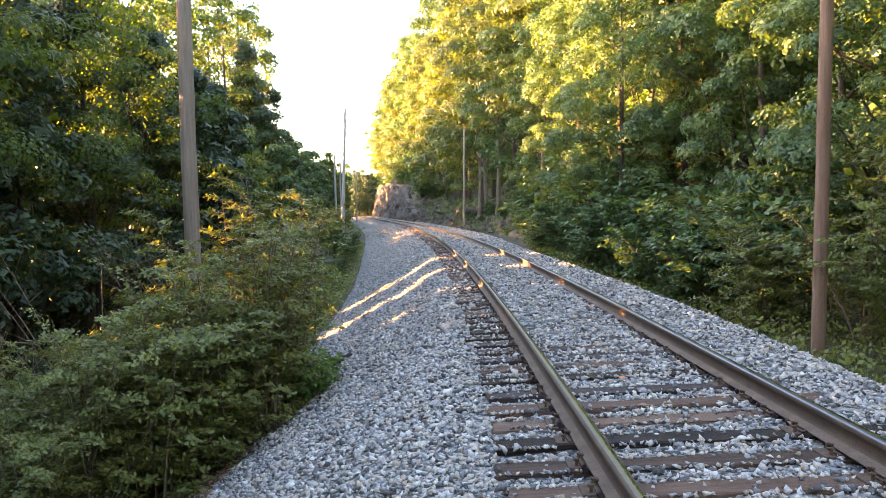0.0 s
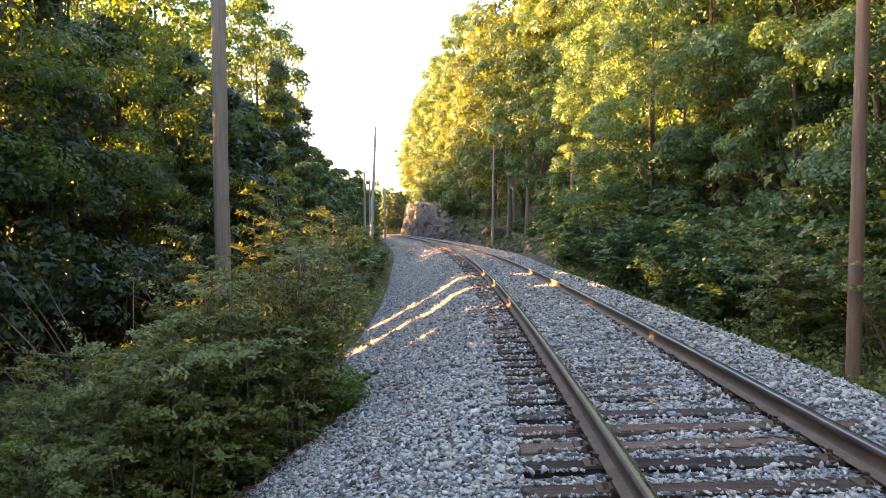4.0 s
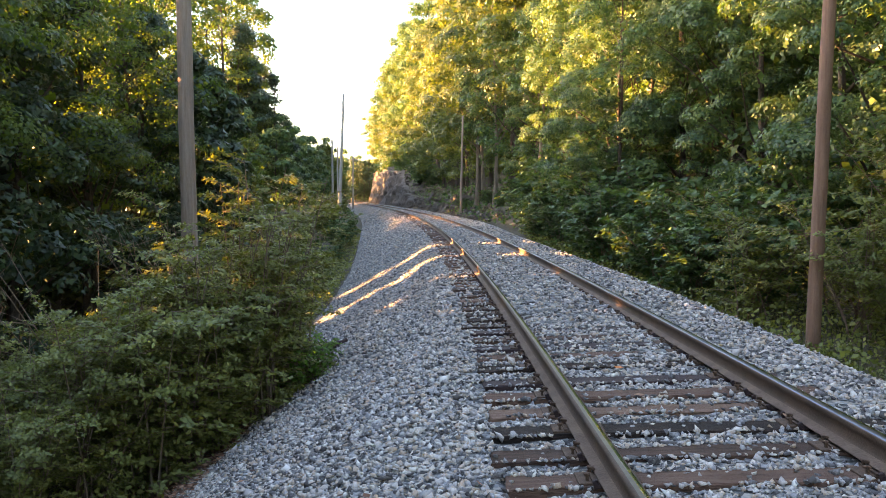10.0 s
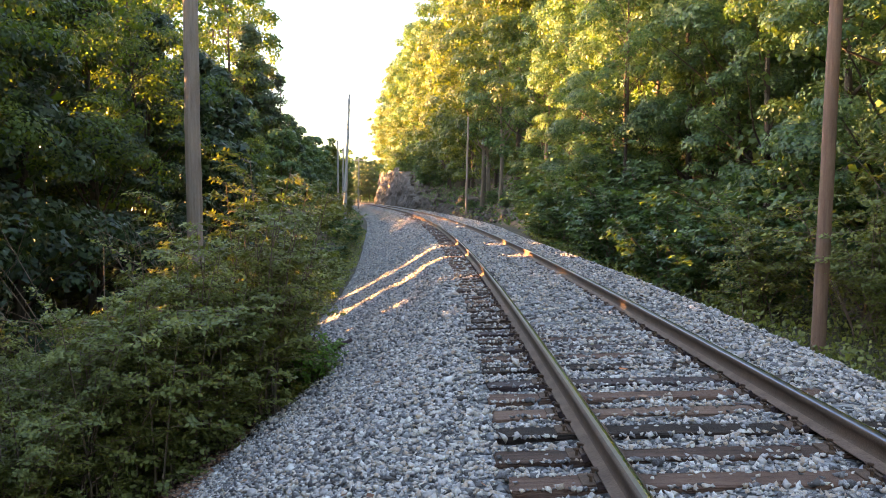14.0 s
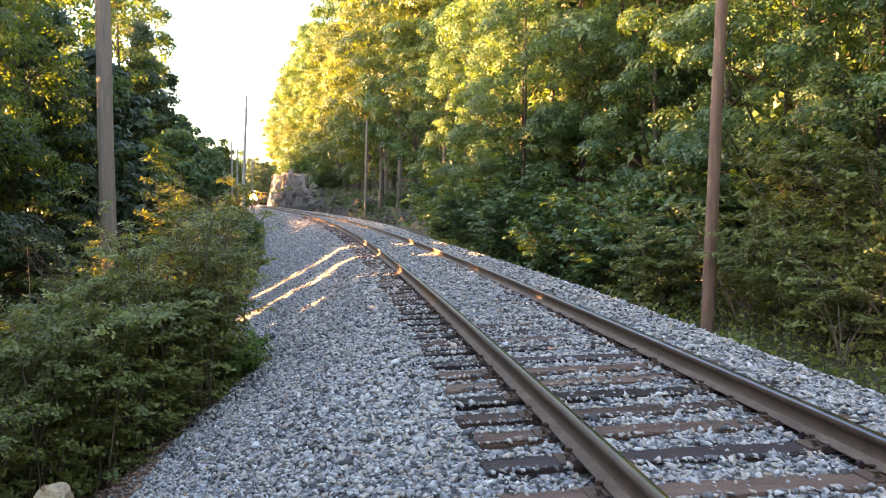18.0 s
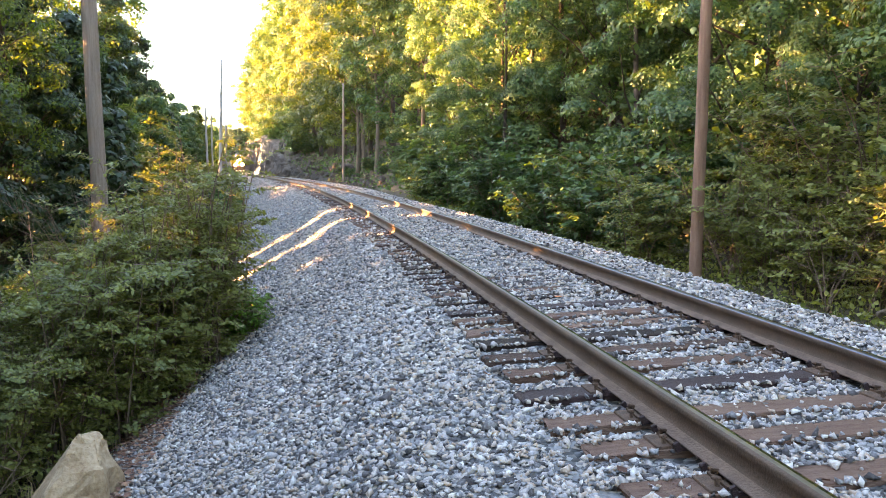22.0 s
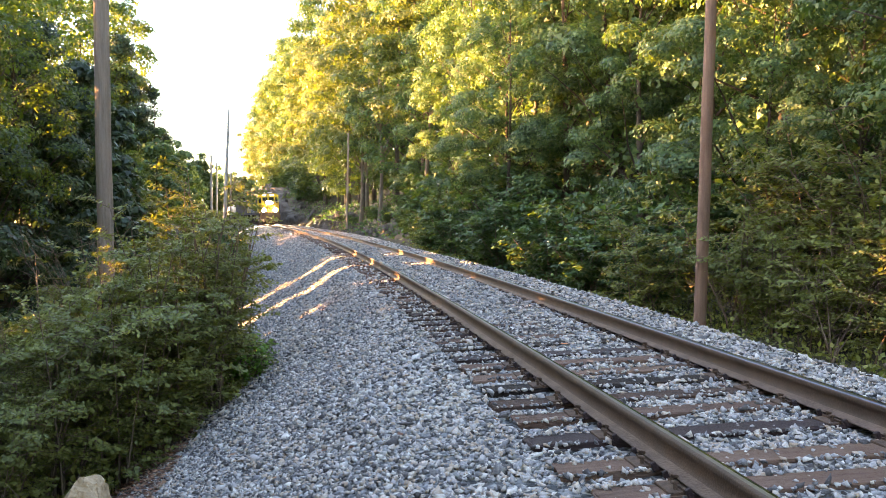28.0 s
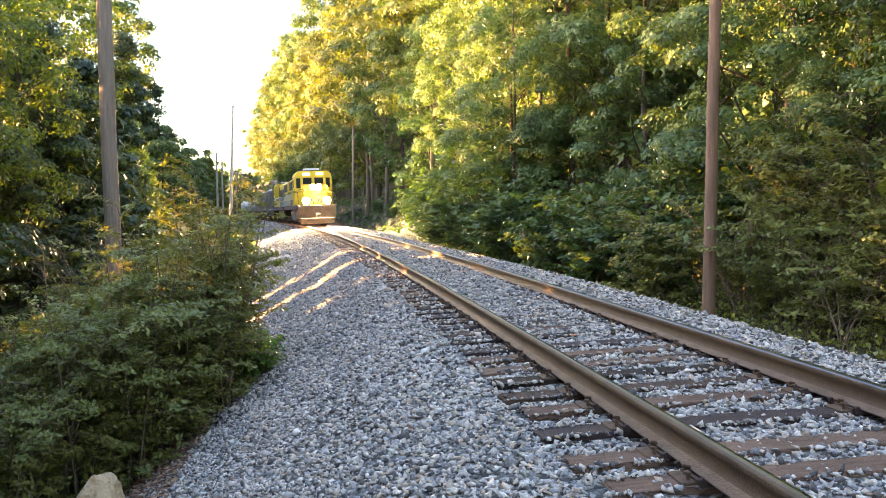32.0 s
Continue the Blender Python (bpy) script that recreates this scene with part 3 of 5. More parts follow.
MAPLE = "leafy green maple catching low golden sunlight on its crown"
R_NEAR = [make_tree("maple_tree", 10 + i, h, r, 0.04, 34000, 0.1, 100, M_LEAF_R, MAPLE, trunk=0.15, simple=False, flat=0.35, fine=9.5) for i, (h, r) in enumerate(((14.0, 3.6), (12.5, 3.3)))]
R_MID = [make_tree("maple_tree", 14 + i, h, r, 0.04, 19000, 0.13, 90, M_LEAF_R, MAPLE, trunk=0.15, simple=False, flat=0.4, fine=9.0) for i, (h, r) in enumerate(((14.0, 3.6), (16.0, 4.0), (15.0, 3.4)))]
R_BACK = [make_tree("forest_tree", 20 + i, h, 4.4, 0.06, 7000, 0.3, 60, M_LEAF_R, "tall green deciduous tree in the woods behind") for i, h in enumerate((17.0, 19.0))]
# the second is darker: shade on some trees is put in by leaf colour
FAR = [make_tree("forest_tree", 30 + i, h, r, 0.08, 11000, 0.185, 75, M_LEAF_R if i == 1 else M_LEAF_FAR, "tall deciduous tree lining the curve in golden light", trunk=0.16, flat=0.35) for i, (h, r) in enumerate(((15.0, 4.0), (17.0, 3.6), (13.5, 3.8)))]
TALL = [make_tree("ash_tree", 34 + i, h, 2.8, 0.45, 5000, 0.2, 36, M_LEAF_R, "slender tree with a tall bare trunk and high crown", trunk=0.2, simple=False, bark=M_BARK_PALE) for i, h in enumerate((14.0, 15.5))]
LOW = [make_tree("forest_tree", 36 + i, h, 3.6, 0.06, 2300, 0.5, 40, M_LEAF_R, "green deciduous tree at the edge of the woods", trunk=0.15) for i, h in enumerate((12.0, 14.0))]
LOW_LIT = [make_tree("forest_tree", 38 + i, h, 3.8, 0.06, 2600, 0.42, 40, M_LEAF_FAR, "young deciduous tree beside the curve in golden light", trunk=0.14) for i, h in enumerate((13.0, 14.5))]
L_NEAR = [make_tree("oak_tree", 40 + i, h, r, 0.3, 10000, 0.125, 90, M_LEAF_L, "tall dark green oak in the shaded woods", trunk=0.17, simple=False, flat=0.35, fine=10.5) for i, (h, r) in enumerate(((15.0, 3.1), (16.5, 3.3), (14.0, 2.9)))]
L_MID = [make_tree("oak_tree", 43 + i, h, r, 0.16, 9500, 0.21, 75, M_LEAF_L, "tall oak at the edge of the west woods with sunlit top", trunk=0.17, simple=False, flat=0.4) for i, (h, r) in enumerate(((14.5, 3.4), (16.0, 3.3)))]
L_BACK = [make_tree("oak_tree", 46 + i, h, 3.4, 0.5, 3800, 0.34, 44, M_LEAF_L, "dark green oak deep in the shaded woods") for i, h in enumerate((15.0, 17.0))]
L_CEDAR = [make_tree("cedar_tree", 50 + i, h, r, 0.03, n, leaf, 110, M_LEAF_PINE, "dense dark evergreen cedar in deep shade", True, 0.16, 0.35) for i, (h, r, n, leaf) in enumerate(((12.0, 2.6, 4200, 0.36), (9.0, 2.2, 8000, 0.17), (12.0, 2.6, 10500, 0.17)))]

wood = random.Random(7)
for i in range(15):
    planted(R_NEAR[i % 2] if i < 5 else R_MID[i % 3], 2 + 4.3 * i + wood.uniform(-0.8, 0.8), 10.2 + wood.uniform(-0.9, 0.9), wood, group="trees along the east side")
for i in range(13):
    planted(wood.choice(R_BACK), 0 + 5.2 * i + wood.uniform(-1, 1), 15.5 + wood.uniform(-1.5, 1.5), wood, group="woods behind the east side")
for i in range(11):
    back = wood.choice(R_BACK)
    planted(R_MID[i % 3] if 1 <= i <= 5 else back, 5 + 4.4 * i, 13.4 + wood.uniform(-0.5, 0.5), wood, group="woods behind the east side")
for i in range(14):
    planted(wood.choice(LOW), 6 + 4.4 * i + wood.uniform(-1, 1), 20 + wood.uniform(-1.5, 1.5), wood, 1.15, 1.35, group="woods behind the east side")
for s, o in ((28, 16), (33.5, 17.5), (26, 14.5)):
    planted(R_BACK[0], s, o, wood, group="woods behind the east side")
for i in range(30):
    s = 64 + 6.6 * i + wood.uniform(-1.5, 1.5)
    planted(wood.choice(FAR), s, 10.5 + wood.uniform(-1.5, 1.0), wood, 1.3 if s < 75 else 1.6, 1.5 if s < 75 else 1.85, group="trees along the east side")
for i in range(16):
    planted(wood.choice(R_BACK), 66 + 12 * i + wood.uniform(-2, 2), 18 + wood.uniform(-2, 3), wood, 1.3, 1.6, group="woods behind the east side")
for s, o, k in ((82, 7.2, 1.15), (84.5, 8.2, 1.2), (60, 8.8, 1.0), (12, 9.2, 0.95), (8.6, 8.2, 0.9), (74, 7.6, 1.0)):
    planted(wood.choice(TALL), s, o, wood, k * 0.95, k * 1.05, group="trees along the east side")
for s, o, k in ((35.6, 7.7, 0.72), (38.0, 8.2, 0.78)):
    planted(R_MID[1], s, o, wood, k, k * 1.03, group="trees along the east side")
sapling_rng = random.Random(3)
for s, o, k in ((17.6, 8.9, 0.46), (14.6, 9.2, 0.5)):
    planted(R_MID[1], s, o, sapling_rng, k, k * 1.03, group="trees along the east side")
# the west woods stand in ranks, the rear ones mostly hidden and added to block the low sun, with narrow lanes between
# them through which it reaches the line
LANES = (11.5, 16.6, 22.0, 28.0, 33.4)
DRIFT = 0.227


def lane_clear(s, o, r):
    return all(abs(s + DRIFT * o - c) > r for c in LANES)


for s, o in ((-6, -13), (-2, -12), (2, -12.5), (6.5, -12), (11.9, -12.2), (16.9, -12), (22.0, -11.8), (27.7, -11.8), (33.4, -12), (45.5, -11.2), (50.5, -11.3), (56.0, -11.5)):
    planted(wood.choice(L_NEAR if s < 40 else L_MID), s, o, wood, *((0.9, 1.0) if s < 8 else (0.88, 0.95) if s < 30 else (1.0, 1.1) if s < 40 else (0.36, 0.44)), group="woods on the west side")
    planted(wood.choice(L_BACK), s + 2.0, o - 9, wood, *((0.8, 0.86) if s < 8 else (0.7, 0.8) if s < 30 else (0.92, 1.0) if s < 40 else (0.36, 0.42)), group="woods on the west side")
# back row, added to keep the sun off the near ballast
for s, o in ((-4, -17), (0.2, -17), (4.4, -16.5), (9.0, -17.5), (12.4, -15.5), (13, -18)):
    planted(wood.choice(L_BACK), s, o, wood, 0.66, 0.72, group="woods on the west side")
# oaks added behind the front rank to shade the east crowns
for s, o in ((13.8, -17.8), (18.6, -16.2), (23.4, -16.6), (28.4, -16.0)):
    planted(L_NEAR[0], s, o, wood, *((0.92, 0.98) if s < 15 else (0.82, 0.86)), group="woods on the west side")
for s, o in ((44, -16), (48.5, -18), (53, -16.5), (58, -18), (62, -15.5)):
    planted(wood.choice(L_BACK), s, o, wood, 0.36, 0.44, group="woods on the west side")
# hidden behind the nearer trees, added to shade the east woods
for s, o in ((38.3, -19), (41, -21), (43.6, -20), (38.6, -24.5), (43, -25.5), (36, -22)):
    planted(wood.choice(L_NEAR), s, o, wood, 1.08, 1.18, group="woods on the west side")
# a tall stand beyond them, its edge towards the line lower and denser
for s, o, k in ((76.5, -16.2, 1.32), (84, -18.5, 1.4), (75, -22.5, 1.35), (88, -25, 1.45), (92, -16.8, 1.35), (80, -29, 1.4), (70, -26, 1.2), (72, -33, 1.35)):
    planted(wood.choice(L_MID), s, o, wood, k, k * 1.04, group="tall stand on the west side")
for s, o, k in ((78.5, -12.2, 0.92), (82, -11.0, 0.7), (74.5, -14.5, 1.15), (88, -11.5, 0.75), (80.5, -14.5, 1.2)):
    planted(L_CEDAR[2], s, o, wood, k, k * 1.04, group="cedars in the west woods")
# rows of cedars added to screen off the sun between the lanes
EDGES = (-7.0, -2.0, 3.0, 8.0) + LANES + (36.5,)
for a, b in zip(EDGES, EDGES[1:]):
    half = (b - a) / 2
    for o in (-11.0, -14.5, -18.0, -21.5):
        k = min(1.0, (half - 0.37) / 2.2) if b > 9 else 1.1
        planted(L_CEDAR[2 if o > -12 and b > 5 else 0], (a + b) / 2 - DRIFT * o + wood.uniform(-0.1, 0.1), o + wood.uniform(-1, 1), wood, k * 0.96, k, group="cedars in the west woods")
shade_rng = random.Random(23)
# crowns added in two lanes to keep sun off the shrub tops
for c, k in ((LANES[0], 0.55), (LANES[1], 0.9)):
    planted(L_MID[0], c + DRIFT * 15, -15, shade_rng, k * 0.98, k * 1.04, group="woods on the west side")
# cedars added to cut off the low sun along this stretch
for s, k in ((35.2, 1.15), (37.4, 1.1), (39.6, 1.0), (42.0, 0.7)):
    for o in (-10.5, -14.0, -17.5):
        planted(L_CEDAR[0], s - DRIFT * o + wood.uniform(-0.4, 0.4), o, wood, k * 0.68, k * 0.75, group="cedars in the west woods")
# the nearer of these added to stop stray sun on the ballast
for s, o in ((7.2, -9.8), (11.1, -13.5), (10.6, -11.2), (12.6, -16.0), (13.2, -19.0), (6.0, -13.5), (6.6, -16.5), (1.0, -13.5), (46, -15), (50, -16), (55, -14.5), (59, -14), (52.5, -19), (57, -19)):
    planted(L_CEDAR[1], s, o, wood, *((1.0, 1.25) if s < 20 else (0.6, 0.7)), group="cedars in the west woods")
for i in range(12):
    s, o = -4 + 6.5 * i + wood.uniform(-2, 2), -38 + wood.uniform(-8, 2)
    if lane_clear(s, o, 2.9):
        planted(wood.choice(LOW), s, o, wood, 0.6, 0.75, group="woods on the west side")
for i in range(22):
    planted(wood.choice(LOW), 60 + 3.3 * i + wood.uniform(-1, 1), -12.0 + wood.uniform(-2.5, 1.5), wood, 0.46, 0.62, group="woods on the west side")
for i in range(30):
    planted(wood.choice(LOW), 130 + 5.1 * i + wood.uniform(-2, 2), -14 + wood.uniform(-3, 2), wood, 0.7, 0.95, group="woods on the west side")
# rows hidden behind the nearer woods, added to shade the far east side
for i in range(24):
    planted(wood.choice(LOW), 62 + 4.6 * i + wood.uniform(-1, 1), -32 + wood.uniform(-4, 3), wood, *((0.5, 0.6) if i < 2 else (0.8, 1.0) if i < 8 else (0.5, 0.7)), group="woods further west")
for i in range(20):
    planted(wood.choice(LOW), 172 + 6.5 * i + wood.uniform(-1, 1), -30 + wood.uniform(-4, 3), wood, 0.6, 0.8, group="woods further west")
# back row added to shade the rock and the far ballast
for i in range(22):
    planted(wood.choice(LOW), 126 + 6.8 * i + wood.uniform(-2, 2), -20 + wood.uniform(-3, 2), wood, 0.65, 0.85, group="woods on the west side")
for i in range(15):
    planted(wood.choice(LOW_LIT), 148 + 7.4 * i + wood.uniform(-2, 2), -8.2 + wood.uniform(-1.6, 1.2), wood, 0.65, 0.88, group="young trees beside the curve")
for i in range(34):
    k = wood.uniform(0.9, 1.35)
    copy_thing(wood.choice(LOW), pose(-58 + 1.25 * i + wood.uniform(-1, 1), 312 + wood.uniform(-4, 18), 0.5, 0, 0, wood.uniform(0, 360)) @ Matrix.Scale(k, 4))["group"] = "woods at the far end"
for x, y in ((-23.6, 296), (-22.0, 290), (-20.4, 293), (-18.9, 289), (-17.4, 292)):
    copy_thing(L_CEDAR[2], pose(x, y, 0.3, 0, 0, wood.uniform(0, 360)) @ Matrix.Scale(wood.uniform(1.1, 1.3), 4))["group"] = "cedars at the far end"
for i in range(8):
    planted(wood.choice(LOW), 300 + wood.uniform(-6, 20), 9 + 5 * i + wood.uniform(-1, 1), wood, 1.0, 1.3, group="woods at the far end")
# unseen trees behind the camera, added to close off the light
for i in range(10):
    planted(wood.choice(LOW), -4 - 7 * (i // 2) + wood.uniform(-2, 2), (-11 if i % 2 else 11) + wood.uniform(-2, 2), wood, 1.0, 1.2, group="woods behind")
curve = random.Random(19)
# low row added to keep the sun off the rock
for i in range(34):
    planted(curve.choice(LOW), 112 + 2.9 * i + curve.uniform(-0.6, 0.6), -10.5 + curve.uniform(-1.2, 1.0), curve, 0.5, 0.62, group="woods on the west side")
# taller rows out of sight, added to shade the far trees and rock
for i in range(30):
    for o in (-20, -25.5):
        planted(curve.choice(LOW), 94 + 4.2 * i + curve.uniform(-1, 1), o + curve.uniform(-1.5, 1.5), curve, 1.0, 1.18, group="woods further west")
for t in LOW_LIT + TALL + L_MID + R_MID + R_NEAR + R_BACK + FAR + LOW + L_NEAR + L_BACK + L_CEDAR:
    discard(t)

# ---- shrubs and saplings ----


def make_shrub(name, seed, h, r, n, leaf, material, label, stems=9, simple=False):
    rng = np.random.default_rng(seed)
    shrub = new(name)
    paths, at = [], []
    for i in range(stems):
        a = rng.uniform(0, 2 * np.pi)
        tip = np.array([math.cos(a), math.sin(a), 0]) * r * rng.uniform(0.15, 0.85) + [0, 0, h * rng.uniform(0.6, 1.0)]
        foot = rng.normal(0, 0.12 * r, 3) * [1, 1, 0]
        pts = [foot + (tip - foot) * [u**1.3, u**1.3, u] for u in np.linspace(0, 1, 6)]
        paths.append([(p, 0.016 * (1.1 - u) * h / 2.5 + 0.002) for p, u in zip(pts, np.linspace(0, 1, 6))])
        for j in range(14):
            u = rng.uniform(0.12, 1)
            b = foot + (tip - foot) * [u**1.3, u**1.3, u]
            aa = rng.uniform(0, 2 * np.pi)
            e = b + np.array([math.cos(aa), math.sin(aa), rng.uniform(-0.15, 0.5)]) * r * rng.uniform(0.25, 0.65)
            if not simple or j < 5:
                paths.append([(b, 0.007), ((b + e) / 2 + [0, 0, 0.03], 0.005), (e, 0.002)])
            m = n // (stems * 14)
            w = rng.random((m, 1)) ** 0.7
            at.append(b + (e - b) * w + [0, 0, 0.03] * w * (1 - w) * 4 + rng.normal(0, 0.022 * r + 0.012, (m, 3)) * [1, 1, 0.35])
    v, f = tubes(paths, 3)
    held("stem", mesh_of("stem", v, f, M_TWIG, True), shrub, label="thin brown branching stems")
    at = np.concatenate(at)
    v, f = leaves(rng, at, leaf, 0.2, 0.27, simple, np.array([0, 0, 0.5]) + at * [0.5 / r, 0.5 / r, 0])
    held("leaf_mass", mesh_of("leaf_mass", v, f, material), shrub)["kind"] = "stuff"
    return tagged(shrub, label, "shrub")


S_NEAR = [make_shrub("shrub", 60 + i, h, r, 10000, 0.07, M_LEAF_S, "leafy green roadside shrub on the embankment slope", 11) for i, (h, r) in enumerate(((2.7, 1.2), (2.3, 1.1), (3.1, 1.25)))]
S_TALL = [make_shrub("shrub", 62 + i, 3.45, 0.95, 7000, 0.07, M_LEAF_S, "tall upright leafy shrub with slender stems on the embankment slope", 9) for i in range(2)]
S_MID = [make_shrub("shrub", 70 + i, h, r, 2800, 0.13, M_LEAF_S, "tangled green undergrowth shrub at the wood's edge", 8, True) for i, (h, r) in enumerate(((2.2, 1.3), (1.6, 1.2), (3.0, 1.4)))]
S_VERGE = [make_shrub("shrub", 65 + i, h, r, 5000, 0.085, M_LEAF_S, "green undergrowth shrub below the trees", 9) for i, (h, r) in enumerate(((2.4, 1.3), (1.9, 1.2)))]
S_MID_E = [make_shrub("shrub", 85 + i, h, r, 2800, 0.13, M_LEAF_R, "dark green undergrowth shrub below the trees", 8, True) for i, (h, r) in enumerate(((2.2, 1.3), (1.6, 1.2), (2.8, 1.4)))]
S_FAR = [make_shrub("shrub", 75 + i, h, r, 1100, 0.24, M_LEAF_S, "rounded green shrub beside the line", 6, True) for i, (h, r) in enumerate(((2.2, 1.3), (2.8, 1.4)))]
# darker leaves than the west shrubs: the shade over these is in the colour
S_FAR_E = [make_shrub("shrub", 88 + i, h, r, 1300, 0.2, M_LEAF_R, "dark green shrub at the foot of the woods", 6, True) for i, (h, r) in enumerate(((2.2, 1.3), (2.8, 1.4)))]
S_BRIGHT = make_shrub("sapling", 80, 0.75, 0.45, 450, 0.09, M_LEAF_BRIGHT, "small bright green sapling at the ballast toe", 5)

bush = random.Random(11)
for s, o, k in ((9.4, -3.75, 0.9), (10.3, -3.5, 0.98), (11.1, -3.3, 1.0), (11.9, -3.45, 0.95), (10.8, -4.1, 0.95), (11.8, -4.3, 0.9), (8.9, -4.2, 0.8), (9.8, -4.4, 0.9), (8.2, -4.7, 0.68), (7.4, -5.0, 0.58), (6.6, -5.2, 0.48),
                (8.8, -5.2, 0.66), (10.0, -5.3, 0.78), (11.0, -5.2, 0.82), (12.6, -4.8, 0.85), (9.5, -6.0, 0.7), (7.7, -5.8, 0.6), (6.0, -5.9, 0.5), (13.2, -4.1, 0.72), (13.8, -5.4, 0.85), (14.9, -4.6, 0.66), (15.6, -5.9, 0.85), (16.9, -5.0, 0.7), (17.8, -6.2, 0.95), (18.9, -5.3, 0.75),
                (20.4, -5.5, 0.75), (21.8, -6.1, 0.9), (24.8, -5.5, 0.7), (26.4, -6.1, 0.8), (12.4, -6.2, 0.8), (11.0, -6.6, 0.75)):
    planted(bush.choice(S_NEAR), s, o - (0.4 if s < 14 else 0.2), bush, k * 1.06, k * 1.16, 0.05, "shrubs on the embankment")
for s, o, k in ((10.4, -4.0, 0.86), (11.2, -3.8, 1.02), (11.9, -3.6, 1.06), (12.3, -3.35, 1.0), (12.6, -3.05, 0.98), (11.4, -3.2, 0.92), (12.6, -4.2, 0.96), (9.6, -4.6, 0.8)):
    planted(bush.choice(S_TALL), s, o - 0.05, bush, k * 0.97, k * 1.03, 0.05, "shrubs on the embankment")
toe_rng = random.Random(29)
for s, o, k in ((49.0, -4.75, 0.7), (50.6, -4.9, 0.85), (51.8, -5.4, 0.9), (44.5, -5.2, 0.6)):
    planted(S_MID_E[0], s, o, toe_rng, k * 0.97, k * 1.03, 0.05, "shrubs on the embankment")
for i in range(16):
    s = 17.5 + i * 1.9
    if lane_clear(s, -4.7, 0.7):
        planted(bush.choice(S_MID), s, -5.1 + bush.uniform(-0.7, 0.3), bush, *((0.6, 0.8) if s < 22 else (0.5, 0.7)), 0.05, "shrubs on the embankment")
    planted(bush.choice(S_MID), s + 0.8, -7.2 + bush.uniform(-0.9, 0.9), bush, *((0.9, 1.15) if s < 23 else (0.7, 0.95)), 0.05, "shrubs on the embankment")
for i in range(30):
    s = 4 + i * 1.55
    near = s < 17
    planted(bush.choice(S_VERGE if near else S_MID_E), s, (6.6 if s < 15.5 else 5.7) + bush.uniform(-0.5, 0.7), bush, 0.95 if near else 0.9, 1.3 if near else 1.35, 0.05, "undergrowth on the east side")
    if i % 2:
        planted(bush.choice(S_VERGE if near else S_MID_E), s + 0.7, 8.0 + bush.uniform(-0.6, 0.9), bush, 1.4, 1.9, 0.05, "undergrowth on the east side")
for i in range(22):
    planted(bush.choice(S_FAR_E), 52 + i * 1.9, 6.8 + bush.uniform(-0.4, 1.5), bush, *((0.8, 1.5) if i < 7 else (0.35, 0.65)), 0.05, "undergrowth on the east side")
    planted(bush.choice(S_FAR), 48 + i * 5, -6.0 + bush.uniform(-2.5, 0.4), bush, 0.55, 0.95, 0.05, "shrubs on the embankment")
for i in range(34):
    planted(bush.choice(S_FAR_E), 132 + i * 4 + bush.uniform(-1.5, 1.5), 8.2 + bush.uniform(-0.9, 1.4), bush, 1.1, 2.0, 0.1, "growth along the top of the rock")
# dense shrubs added to block low sun from the near ballast
for i in range(11):
    planted(bush.choice(S_MID), -6 + 1.75 * i + bush.uniform(-0.3, 0.3), -10.2 + bush.uniform(-0.8, 0.8), bush, 1.5, 1.9, 0.05, "understorey of the west woods")
for i in range(40):
    s, o = 8 + 1.2 * i + bush.uniform(-0.8, 0.8), -15 + bush.uniform(-9, 5.5)
    if lane_clear(s, o, 1.9):
        planted(bush.choice(S_FAR), s, o, bush, 1.2, 1.5, 0.05, "understorey of the west woods")
for s, o in ((12.5, -2.7), (12.9, -2.85), (12.7, -3.1), (13.0, -3.35), (12.3, -2.95), (13.4, -2.7)):
    planted(S_BRIGHT, s, o, bush, 0.9, 1.1, 0.02, "saplings at the ballast toe")
for t in S_FAR_E + S_TALL + S_NEAR + S_VERGE + S_MID_E + S_MID + S_FAR + [S_BRIGHT]:
    discard(t)

# ---- rock cut, boulder, logs, dead wood, undergrowth ----


def chunk(rng, size, cuts=7, sub=2):
    """An angular lump of stone: a sphere shorn by flat planes."""
    bm = bmesh.new()
    bmesh.ops.create_icosphere(bm, subdivisions=sub, radius=1.0)
    for i in range(cuts):
        n = Vector(rng.normal(size=3)).normalized()
        d = rng.uniform(0.45, 0.8)
        for v in bm.verts:
            over = v.co.dot(n) - d
            if over > 0:
                v.co -= n * over
    for v in bm.verts:
        v.co = Vector((v.co.x * size[0], v.co.y * size[1], v.co.z * size[2])) * (1 + rng.normal() * 0.025)
    return bm


rock_rng = np.random.default_rng(33)
rock_cut = new("rock_cut")
tagged(rock_cut, "weathered grey rock cutting with broken ledges beside the curve", "rock face")


